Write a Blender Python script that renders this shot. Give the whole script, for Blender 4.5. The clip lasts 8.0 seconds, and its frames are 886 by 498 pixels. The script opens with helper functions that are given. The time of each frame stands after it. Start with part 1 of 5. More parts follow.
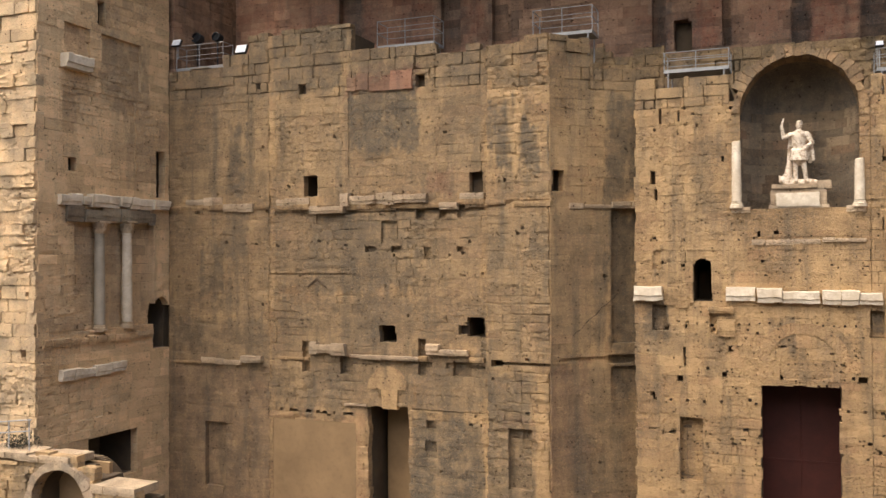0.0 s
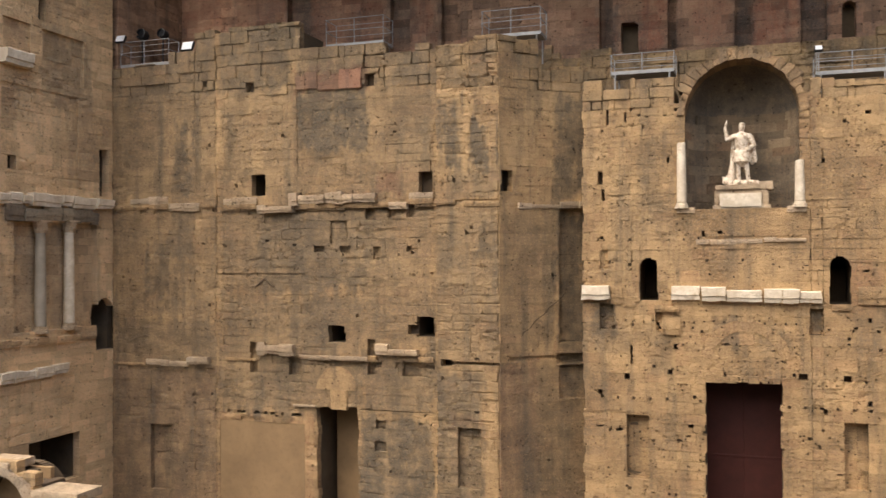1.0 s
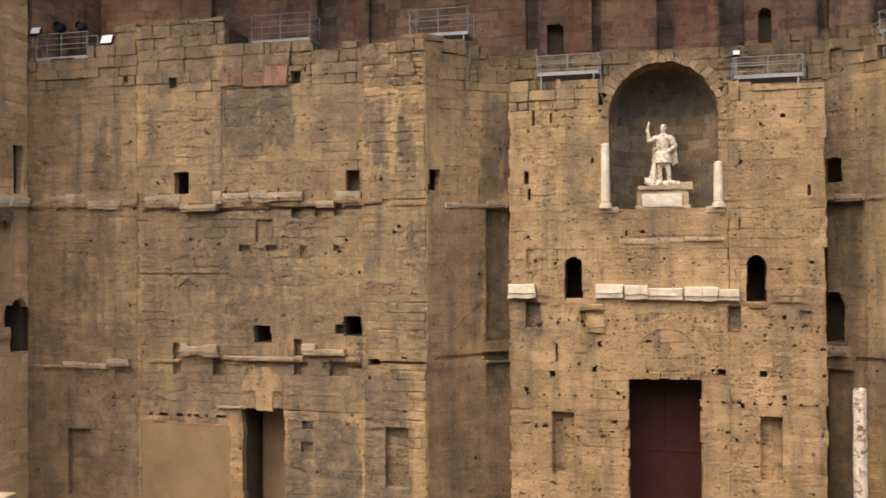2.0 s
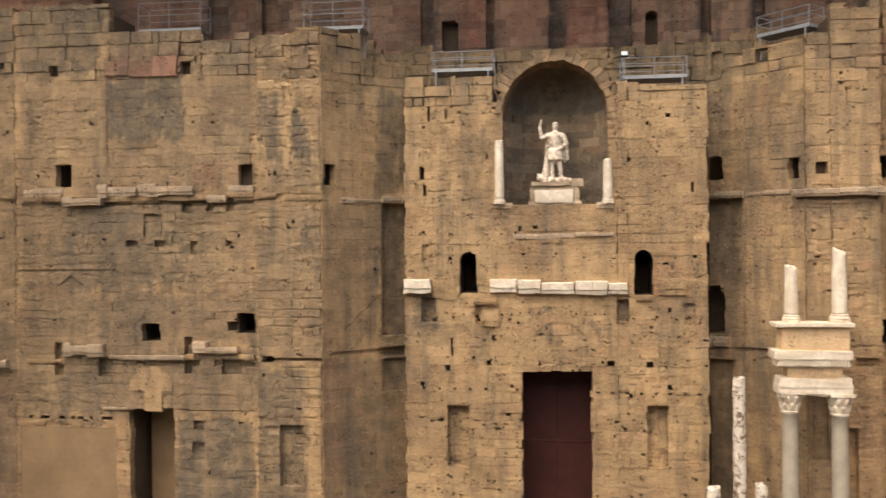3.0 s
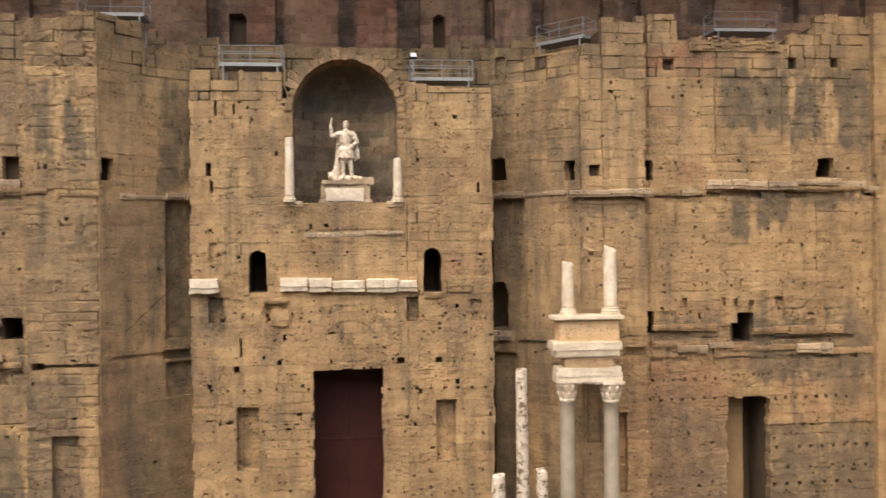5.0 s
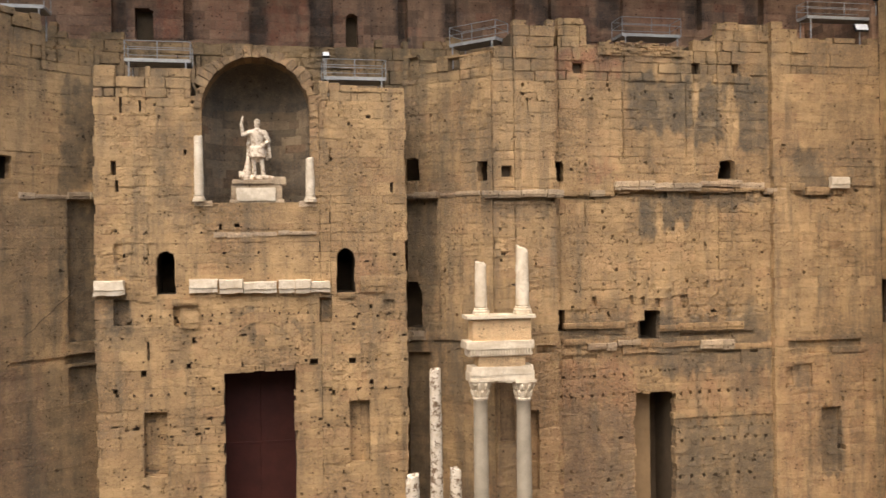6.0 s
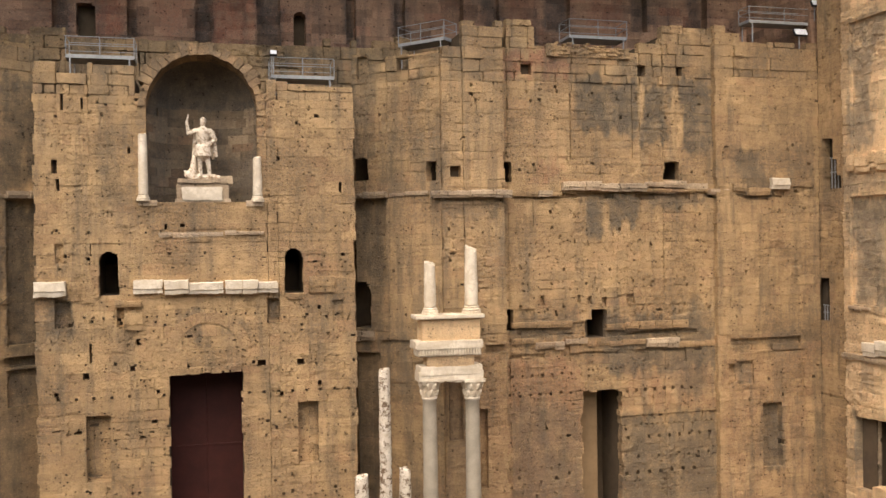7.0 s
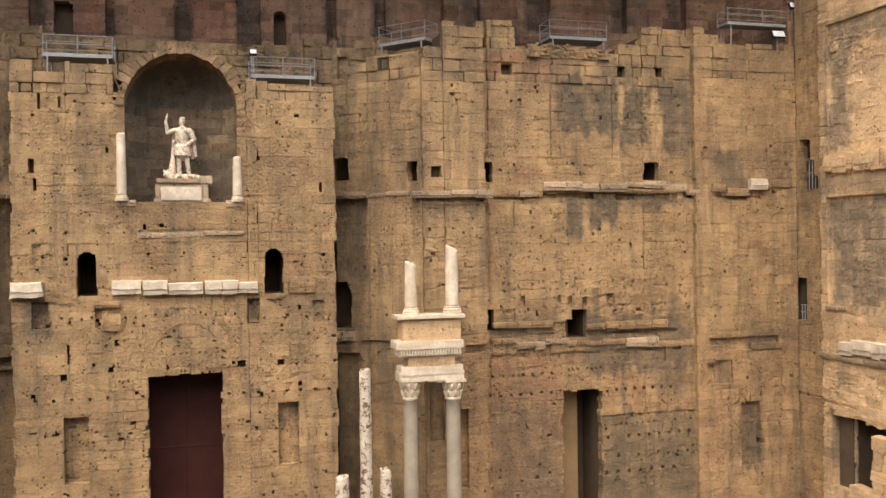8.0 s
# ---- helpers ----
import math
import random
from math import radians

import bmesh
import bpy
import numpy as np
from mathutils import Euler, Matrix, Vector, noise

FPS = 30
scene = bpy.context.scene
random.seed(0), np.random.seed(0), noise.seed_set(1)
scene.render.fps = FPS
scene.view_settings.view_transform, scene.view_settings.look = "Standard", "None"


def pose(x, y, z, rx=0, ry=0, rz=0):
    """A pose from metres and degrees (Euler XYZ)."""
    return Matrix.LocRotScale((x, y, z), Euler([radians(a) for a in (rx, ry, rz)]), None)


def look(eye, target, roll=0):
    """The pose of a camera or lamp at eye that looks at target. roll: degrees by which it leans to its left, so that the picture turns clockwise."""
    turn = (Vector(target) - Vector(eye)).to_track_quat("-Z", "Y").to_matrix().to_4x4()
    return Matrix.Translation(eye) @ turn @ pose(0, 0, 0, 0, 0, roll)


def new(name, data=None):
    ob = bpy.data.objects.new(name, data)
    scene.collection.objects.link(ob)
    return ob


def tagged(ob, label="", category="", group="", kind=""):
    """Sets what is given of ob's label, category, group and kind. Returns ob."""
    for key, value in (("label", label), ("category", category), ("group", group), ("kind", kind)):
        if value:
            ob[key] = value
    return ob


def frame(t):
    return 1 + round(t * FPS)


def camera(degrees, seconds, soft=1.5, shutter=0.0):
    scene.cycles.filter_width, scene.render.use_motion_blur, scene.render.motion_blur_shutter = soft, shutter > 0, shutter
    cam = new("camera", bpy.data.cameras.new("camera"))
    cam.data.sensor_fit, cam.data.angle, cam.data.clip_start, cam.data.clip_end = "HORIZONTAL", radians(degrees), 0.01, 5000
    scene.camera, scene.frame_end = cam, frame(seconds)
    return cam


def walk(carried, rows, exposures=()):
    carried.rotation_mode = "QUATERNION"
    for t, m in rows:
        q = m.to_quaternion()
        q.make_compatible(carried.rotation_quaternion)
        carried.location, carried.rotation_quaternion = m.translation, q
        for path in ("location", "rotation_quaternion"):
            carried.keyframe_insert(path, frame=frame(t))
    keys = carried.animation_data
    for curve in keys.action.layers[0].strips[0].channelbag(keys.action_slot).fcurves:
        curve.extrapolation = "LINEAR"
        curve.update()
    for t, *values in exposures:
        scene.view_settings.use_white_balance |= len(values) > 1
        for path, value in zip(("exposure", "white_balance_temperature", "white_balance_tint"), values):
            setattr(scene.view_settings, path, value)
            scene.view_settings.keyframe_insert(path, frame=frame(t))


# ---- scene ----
# camera: it stands on one spot in the tiers, facing the stage wall, and pans to the right
EYE = 15.5
cam = camera(52.5, 8.0, shutter=0.5)
TURNS = [
    (0, 90.591, 0.224, 22.001), (0.5, 90.557, 0.272, 20.611), (1, 90.558, 0.284, 18.781), (2.5, 90.334, 0.389, 11.086),
    (3, 90.129, 0.456, 7.507), (3.5, 89.988, 0.455, 4.146), (4, 89.941, 0.536, 0.739), (4.5, 89.920, 0.602, -2.385),
    (5, 89.891, 0.652, -5.764), (6.5, 89.807, 0.818, -13.194), (7, 89.785, 0.830, -14.525), (7.5, 89.785, 0.842, -15.232),
    (8, 89.777, 0.837, -15.753)]
walk(cam, [(t, pose(0, 0, EYE, a, b, c)) for t, a, b, c in TURNS], exposures=[(0, 1.34), (8, 1.24)])

# light: a hazy sky and a soft high sun from behind the tiers, west of the middle
world = bpy.data.worlds.new("sky")
scene.world = world
world.use_nodes = True
sky = world.node_tree.nodes.new("ShaderNodeTexSky")
sky.sky_type, sky.sun_disc = "NISHITA", False
sky.sun_elevation, sky.sun_rotation = radians(62), radians(213)
sky.dust_density, sky.air_density = 5.0, 1.0
background = world.node_tree.nodes["Background"]
background.inputs["Strength"].default_value = 0.15
world.node_tree.links.new(sky.outputs[0], background.inputs["Color"])
sun = new("sun", bpy.data.lights.new("sun", "SUN"))
sun.data.energy, sun.data.angle, sun.data.color = 1.2, radians(95), (1.0, 0.88, 0.69)
sun.matrix_world = look((-11, -17, 38), (0, 0, 0))


# ---- materials ----
def nodes_of(name, roughness=0.9):
    mat = bpy.data.materials.new(name)
    mat.use_nodes = True
    tree = mat.node_tree
    shader = tree.nodes["Principled BSDF"]
    shader.inputs["Roughness"].default_value = roughness
    shader.inputs["Specular IOR Level"].default_value = 0.25
    return mat, tree, shader


def add(tree, kind, **values):
    node = tree.nodes.new(kind)
    for key, value in values.items():
        node.inputs[key.replace("_", " ")].default_value = value
    return node


def noise_of(tree, where, scale, detail=4.0, rough=0.6):
    node = add(tree, "ShaderNodeTexNoise", Scale=scale, Detail=detail, Roughness=rough)
    tree.links.new(where, node.inputs["Vector"])
    return node.outputs["Fac"]


def ramp(tree, value, low, high, a=0.0, b=1.0):
    node = add(tree, "ShaderNodeMapRange", From_Min=low, From_Max=high, To_Min=a, To_Max=b)
    tree.links.new(value, node.inputs["Value"])
    return node.outputs["Result"]


def maths(tree, op, a, b):
    node = tree.nodes.new("ShaderNodeMath")
    node.operation = op
    for socket, v in zip(node.inputs, (a, b)):
        if isinstance(v, (int, float)):
            socket.default_value = v
        else:
            tree.links.new(v, socket)
    return node.outputs[0]


def mix(tree, fac, a, b, blend="MIX"):
    node = tree.nodes.new("ShaderNodeMix")
    node.data_type, node.blend_type = "RGBA", blend
    for socket, v in ((node.inputs["Factor"], fac), (node.inputs[6], a), (node.inputs[7], b)):
        if isinstance(v, (int, float)):
            socket.default_value = v
        elif isinstance(v, tuple):
            socket.default_value = (*v, 1.0)
        else:
            tree.links.new(v, socket)
    return node.outputs[2]


def bump(tree, shader, height, strength=0.5, distance=0.03):
    node = add(tree, "ShaderNodeBump", Strength=strength, Distance=distance)
    tree.links.new(height, node.inputs["Height"])
    tree.links.new(node.outputs[0], shader.inputs["Normal"])


def stone(name, light, dark, grey, red, streaks=0.5, vary=0.3, blotch=0.6):
    """Weathered sandstone: tones from block to block, bedding, grey and pale runs, red burnt patches and small pits."""
    mat, tree, shader = nodes_of(name, 0.93)
    where = tree.nodes.new("ShaderNodeTexCoord").outputs["Object"]
    runs = add(tree, "ShaderNodeMapping", Scale=(0.8, 0.8, 0.09))
    tree.links.new(where, runs.inputs["Vector"])
    beds = add(tree, "ShaderNodeMapping", Scale=(0.55, 0.55, 4.6))
    tree.links.new(where, beds.inputs["Vector"])
    # vertex colours: red patches, grey for stains and shade, pale for stone and light
    paint = tree.nodes.new("ShaderNodeAttribute")
    paint.attribute_name = "wear_lighting"
    split = tree.nodes.new("ShaderNodeSeparateColor")
    tree.links.new(paint.outputs["Color"], split.inputs[0])
    wear_shade, wear_red, wear_light = split.outputs
    large = noise_of(tree, where, 0.33, 5.0)
    mid = noise_of(tree, where, 1.6, 7.0, 0.66)
    fine = noise_of(tree, where, 8.0, 6.0, 0.72)
    grain = noise_of(tree, where, 17.0, 5.0, 0.75)
    grit = noise_of(tree, where, 40.0, 3.0, 0.7)
    bed = noise_of(tree, beds.outputs[0], 1.5, 5.0, 0.62)
    run = noise_of(tree, runs.outputs[0], 1.6, 7.0, 0.64)
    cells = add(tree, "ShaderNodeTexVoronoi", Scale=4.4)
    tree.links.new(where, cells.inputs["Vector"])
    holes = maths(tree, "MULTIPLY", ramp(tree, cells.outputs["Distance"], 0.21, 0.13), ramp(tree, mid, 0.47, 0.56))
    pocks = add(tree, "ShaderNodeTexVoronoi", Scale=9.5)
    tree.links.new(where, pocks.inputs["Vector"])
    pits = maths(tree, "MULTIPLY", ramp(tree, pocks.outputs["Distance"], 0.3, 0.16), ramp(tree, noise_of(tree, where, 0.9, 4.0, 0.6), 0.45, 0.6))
    chance = maths(tree, "FRACT", maths(tree, "ADD", paint.outputs["Alpha"], tree.nodes.new("ShaderNodeObjectInfo").outputs["Random"]), 0.0)
    second = maths(tree, "FRACT", maths(tree, "MULTIPLY", chance, 7.31), 0.0)
    col = mix(tree, ramp(tree, large, 0.38, 0.62), light, dark)
    col = mix(tree, ramp(tree, mid, 0.47, 0.72, 0.0, blotch), col, tuple(c * 0.58 for c in dark))
    col = mix(tree, ramp(tree, bed, 0.54, 0.72, 0.0, 0.42), col, tuple(min(c * 1.2, 0.8) for c in light))
    col = mix(tree, ramp(tree, bed, 0.45, 0.30, 0.0, 0.42), col, tuple(c * 0.55 for c in dark))
    blush = ramp(tree, noise_of(tree, where, 0.55, 6.0, 0.62), 0.52, 0.68, 0.0, 0.3)
    col = mix(tree, blush, col, tuple((r * 1.15 + d) / 2 for r, d in zip(red, light)))
    col = mix(tree, maths(tree, "MULTIPLY", ramp(tree, second, 0.72, 1.0), vary * 1.4), col, grey)
    col = mix(tree, maths(tree, "MULTIPLY", ramp(tree, second, 0.14, 0.0), vary * 1.6), col, red)
    col = mix(tree, maths(tree, "MULTIPLY", wear_red, ramp(tree, mid, 0.3, 0.55)), col, red)
    # pale patches and painted light share this mix
    scar = maths(tree, "MULTIPLY", wear_light, ramp(tree, fine, 0.3, 0.55))
    col = mix(tree, scar, col, tuple(c * 1.1 for c in light))
    # grey stains and painted shade share this one
    stain_shade = maths(tree, "MULTIPLY", wear_shade, ramp(tree, mid, 0.32, 0.55, 0.55, 1.0))
    col = mix(tree, maths(tree, "MULTIPLY", ramp(tree, run, 0.5, 0.68), streaks), col, grey)
    col = mix(tree, stain_shade, col, grey)
    col = mix(tree, ramp(tree, run, 0.44, 0.3, 0.0, 0.3), col, tuple(c * 1.12 for c in light))
    lichen = maths(tree, "MULTIPLY", ramp(tree, large, 0.46, 0.62), ramp(tree, fine, 0.45, 0.64, 0.0, 0.6))
    col = mix(tree, lichen, col, tuple(g * 1.25 for g in grey))
    col = mix(tree, ramp(tree, fine, 0.58, 0.74, 0.0, 0.5), col, tuple(c * 0.38 for c in dark))
    col = mix(tree, ramp(tree, fine, 0.42, 0.28, 0.0, 0.45), col, tuple(min(c * 1.3, 0.8) for c in light))
    col = mix(tree, ramp(tree, grain, 0.56, 0.70, 0.0, 0.5), col, tuple(c * 0.42 for c in dark))
    col = mix(tree, ramp(tree, grain, 0.44, 0.32, 0.0, 0.45), col, tuple(min(c * 1.3, 0.8) for c in light))
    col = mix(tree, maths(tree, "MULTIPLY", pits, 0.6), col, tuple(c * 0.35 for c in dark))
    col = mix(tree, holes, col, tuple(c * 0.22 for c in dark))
    shade = ramp(tree, chance, 0.0, 1.0, 1.0 - vary, 1.0 + vary * 0.5)
    tone = tree.nodes.new("ShaderNodeCombineColor")
    for socket in tone.inputs:
        tree.links.new(shade, socket)
    col = mix(tree, 1.0, col, tone.outputs[0], "MULTIPLY")
    tree.links.new(col, shader.inputs["Base Color"])
    height = maths(tree, "ADD", maths(tree, "ADD", maths(tree, "MULTIPLY", mid, 0.5), maths(tree, "MULTIPLY", fine, 0.7)), maths(tree, "ADD", maths(tree, "MULTIPLY", grain, 0.7), maths(tree, "MULTIPLY", grit, 0.35)))
    height = maths(tree, "ADD", height, maths(tree, "MULTIPLY", bed, 0.2))
    height = maths(tree, "SUBTRACT", height, maths(tree, "ADD", holes, maths(tree, "MULTIPLY", pits, 0.6)))
    bump(tree, shader, height, 0.9, 0.085)
    return mat


def plain(name, a, b, scale=3.0, roughness=0.8, metallic=0.0, relief=0.3, spots=None, distance=0.02):
    mat, tree, shader = nodes_of(name, roughness)
    shader.inputs["Metallic"].default_value = metallic
    where = tree.nodes.new("ShaderNodeTexCoord").outputs["Object"]
    large, fine = noise_of(tree, where, scale, 5.0), noise_of(tree, where, scale * 9, 4.0, 0.7)
    col = mix(tree, ramp(tree, large, 0.35, 0.68), a, b)
    if spots:
        col = mix(tree, ramp(tree, noise_of(tree, where, scale * 1.2, 6.0, 0.75), 0.50, 0.57), col, spots)
    col = mix(tree, ramp(tree, fine, 0.5, 0.8, 0.0, 0.35), col, tuple(c * 0.5 for c in b))
    tree.links.new(col, shader.inputs["Base Color"])
    bump(tree, shader, maths(tree, "ADD", large, fine), relief, distance)
    return mat


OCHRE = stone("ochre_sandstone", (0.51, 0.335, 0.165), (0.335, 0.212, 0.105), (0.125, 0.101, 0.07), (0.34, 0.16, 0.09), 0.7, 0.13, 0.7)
BURNT = stone("burnt_sandstone", (0.42, 0.255, 0.155), (0.28, 0.155, 0.095), (0.10, 0.08, 0.065), (0.30, 0.12, 0.07), 0.6)
PALE = stone("pale_limestone", (0.60, 0.45, 0.29), (0.46, 0.325, 0.195), (0.17, 0.15, 0.12), (0.42, 0.24, 0.13), 0.4, 0.2, 0.55)
MARBLE = plain("white_marble", (0.72, 0.62, 0.47), (0.5, 0.4, 0.275), 1.6, 0.65, 0, 0.5, (0.55, 0.45, 0.32), 0.03)
# random brown spots stand in for shading on the carved figure
STATUE = plain("statue_marble", (0.82, 0.71, 0.55), (0.62, 0.49, 0.35), 5.0, 0.6, 0, 0.5, (0.4, 0.29, 0.19), 0.03)
# pale cut stone brightened further, so sunlight on the wings sits in its colour
LIGHTSTONE = stone("lightened_cut_stone", (0.78, 0.53, 0.29), (0.66, 0.43, 0.225), (0.2, 0.165, 0.12), (0.45, 0.27, 0.15), 0.25, 0.2, 0.35)
GRANITE = plain("grey_granite", (0.37, 0.31, 0.23), (0.27, 0.23, 0.17), 1.5, 0.6, 0, 0.2)
MOTTLED = plain("flaking_marble", (0.68, 0.60, 0.48), (0.5, 0.41, 0.3), 3.2, 0.8, 0, 0.6, (0.15, 0.095, 0.055), 0.05)
STEEL = plain("galvanised_steel", (0.36, 0.35, 0.33), (0.28, 0.27, 0.255), 6.0, 0.55, 0.2, 0.05)
DARKMETAL = plain("dark_metal", (0.03, 0.03, 0.032), (0.02, 0.02, 0.02), 6.0, 0.5, 0.3, 0.05)
GLASSY = plain("lamp_glass", (0.75, 0.76, 0.76), (0.6, 0.6, 0.6), 6.0, 0.2, 0.0, 0.05)
REDDOOR = plain("oxide_red_paint", (0.062, 0.017, 0.012), (0.042, 0.012, 0.009), 1.2, 0.6, 0, 0.15)
# shade inside windows, doorways and sockets is put into this masonry's dark colour
INSIDE = plain("shade_dark_masonry", (0.12, 0.085, 0.05), (0.08, 0.055, 0.035), 1.0, 0.95, 0, 0.5)
PLASTER = plain("smooth_ochre_render", (0.28, 0.18, 0.09), (0.21, 0.135, 0.068), 0.5, 0.9, 0, 0.4)
DUST = plain("dusty_ground", (0.11, 0.085, 0.058), (0.085, 0.065, 0.045), 0.3, 0.95, 0, 0.4)
SHEET = plain("roof_sheet", (0.30, 0.28, 0.26), (0.24, 0.23, 0.21), 0.6, 0.5, 0, 0.1)


# ---- mesh helpers ----
def part(name, bm, material, parent=None, label="", smooth=False):
    mesh = bpy.data.meshes.new(name)
    if not isinstance(bm, tuple):
        bm.to_mesh(mesh)
        bm.free()
    else:
        mesh.from_pydata(bm[0], [], bm[1])
    mesh.materials.append(material)
    if smooth:
        mesh.shade_smooth()
    ob = new(name, mesh)
    ob.parent = parent
    if label:
        tagged(ob, label)
    return ob


def box_bm(x0, x1, y0, y1, z0, z1, bevel=0.02, rough=0.0, cuts=0):
    bm = bmesh.new()
    bmesh.ops.create_cube(bm, size=1.0)
    for v in bm.verts:
        v.co = Vector(((x0 + x1) / 2 + v.co.x * (x1 - x0), (y0 + y1) / 2 + v.co.y * (y1 - y0), (z0 + z1) / 2 + v.co.z * (z1 - z0)))
    if bevel:
        bmesh.ops.bevel(bm, geom=bm.edges[:], offset=bevel, segments=2 if rough else 1, affect="EDGES")
    if cuts:
        bmesh.ops.subdivide_edges(bm, edges=[e for e in bm.edges if e.calc_length() > 0.25], cuts=cuts, use_grid_fill=True)
    if rough:
        for v in bm.verts:
            v.co += noise.noise_vector(v.co * 2.3) * rough + noise.noise_vector(v.co * 7.0) * rough * 0.4
    return bm


def lathe_bm(rings, centre, segments=28, top_tilt=0.0, rough=0.0):
    """A turned solid from (radius, z) rings; top_tilt makes a broken slanting top."""
    bm = bmesh.new()
    loops = []
    for i, (r, z) in enumerate(rings):
        loop = []
        for k in range(segments):
            a = 2 * math.pi * k / segments
            p = Vector((centre[0] + r * math.cos(a), centre[1] + r * math.sin(a), z))
            if rough:
                p += noise.noise_vector(p * 3.0) * rough
            if top_tilt and i >= len(rings) - 2:
                p.z += top_tilt * math.cos(a) * r * (1 if i == len(rings) - 2 else 0.4) + noise.noise(p * 6) * 0.06
            loop.append(bm.verts.new(p))
        loops.append(loop)
    for a, b in zip(loops, loops[1:]):
        for k in range(segments):
            bm.faces.new((a[k], a[(k + 1) % segments], b[(k + 1) % segments], b[k]))
    bm.faces.new(loops[-1])
    bm.faces.new(loops[0][::-1])
    return bm


def tube_bm(points, radius, sides=8):
    bm = bmesh.new()
    for a, b in zip(points, points[1:]):
        a, b = Vector(a), Vector(b)
        turn = (b - a).to_track_quat("Z", "Y").to_matrix().to_4x4()
        bmesh.ops.create_cone(bm, cap_ends=True, segments=sides, radius1=radius, radius2=radius, depth=(b - a).length,
                              matrix=Matrix.Translation((a + b) / 2) @ turn)
    return bm


# ---- masonry ----
def minus(rects, hole, snap=0.0):
    """What is left of rectangles (s0, s1, z0, z1) when a hole is cut out of them."""
    a0, a1, b0, b1 = hole[:4]
    out = []
    for s0, s1, z0, z1 in rects:
        if a0 >= s1 or a1 <= s0 or b0 >= z1 or b1 <= z0:
            out.append((s0, s1, z0, z1))
            continue
        # leave no sliver beside the hole
        c0, c1 = (s0 if 0 < a0 - s0 < snap else a0), (s1 if 0 < s1 - a1 < snap else a1)
        e0, e1 = (z0 if 0 < b0 - z0 < snap else b0), (z1 if 0 < z1 - b1 < snap else b1)
        if snap and a1 - a0 < 0.4 and b1 - b0 < 0.4:
            # small holes: cut whole columns, so that no thin strips run along the course
            n0, n1 = max(s0, c0), min(s1, c1)
            out += [q for q in ((s0, n0, z0, z1), (n1, s1, z0, z1), (n0, n1, z0, e0), (n0, n1, e1, z1)) if q[1] > q[0] and q[3] > q[2]]
            continue
        if e0 > z0:
            out.append((s0, s1, z0, e0))
        if e1 < z1:
            out.append((s0, s1, e1, z1))
        m0, m1 = max(z0, e0), min(z1, e1)
        if c0 > s0:
            out.append((s0, c0, m0, m1))
        if c1 < s1:
            out.append((c1, s1, m0, m1))
    return [r for r in out if r[1] - r[0] > 0.02 and r[3] - r[2] > 0.02]


def arch_cut(s0, s1, z_spring, depth, steps=10):
    """Thin holes that together make a round head over an opening."""
    r, c = (s1 - s0) / 2, (s0 + s1) / 2
    return [(c - w, c + w, z_spring + r * i / steps, z_spring + r * (i + 1) / steps, depth)
            for i in range(steps) for w in [r * math.sqrt(1 - ((i + 0.5) / steps) ** 2)]]


def sockets(s0, s1, z, step, size, seed=1, keep=0.8):
    """A row of small square beam and peg holes."""
    rng = random.Random(seed)
    return [(s, s + size, z + q, z + q + size, 0.3) for s in np.arange(s0, s1, step).tolist() if rng.random() < keep for q in [rng.gauss(0, 0.02)]]


def ragged(hole, amount=0.09, seed=1):
    """A tall opening with broken jambs and a chipped head."""
    rng = random.Random(seed)
    s0, s1, z0, z1, depth = hole
    out, z = [], z0
    while z < z1 - 0.05:
        h = rng.uniform(0.2, 0.5)
        top = z1 if z + h > z1 - 0.2 else z + h
        out.append((s0 - rng.uniform(-0.3, 1) * amount, s1 + rng.uniform(-0.3, 1) * amount, z, top, 0.4))
        z = top
    s = s0
    while s < s1 - 0.15:
        w = rng.uniform(0.2, 0.45)
        out.append((s, min(s + w, s1), z1 - 0.02, z1 + rng.uniform(0.02, 1) * amount, 0.4))
        s += w
    return out + [(s0 - amount, s1 + amount, z0, z1 + amount, depth, "core")]


def channel(s0, s1, z0, z1, depth, seed=1, keep=0.85):
    """A broken bed where the mortar and the soft stone under a cornice have gone."""
    rng = random.Random(seed)
    out, s = [], s0
    while s < s1 - 0.1:
        w = min(rng.uniform(0.3, 1.3), s1 - s)
        if rng.random() < keep:
            out.append((s, s + w, z0 + (z1 - z0) * rng.uniform(0, 0.5), z1 - (z1 - z0) * rng.choice((0, 0, 0.2)), depth * rng.uniform(0.5, 1.1)))
        s += w
    return out


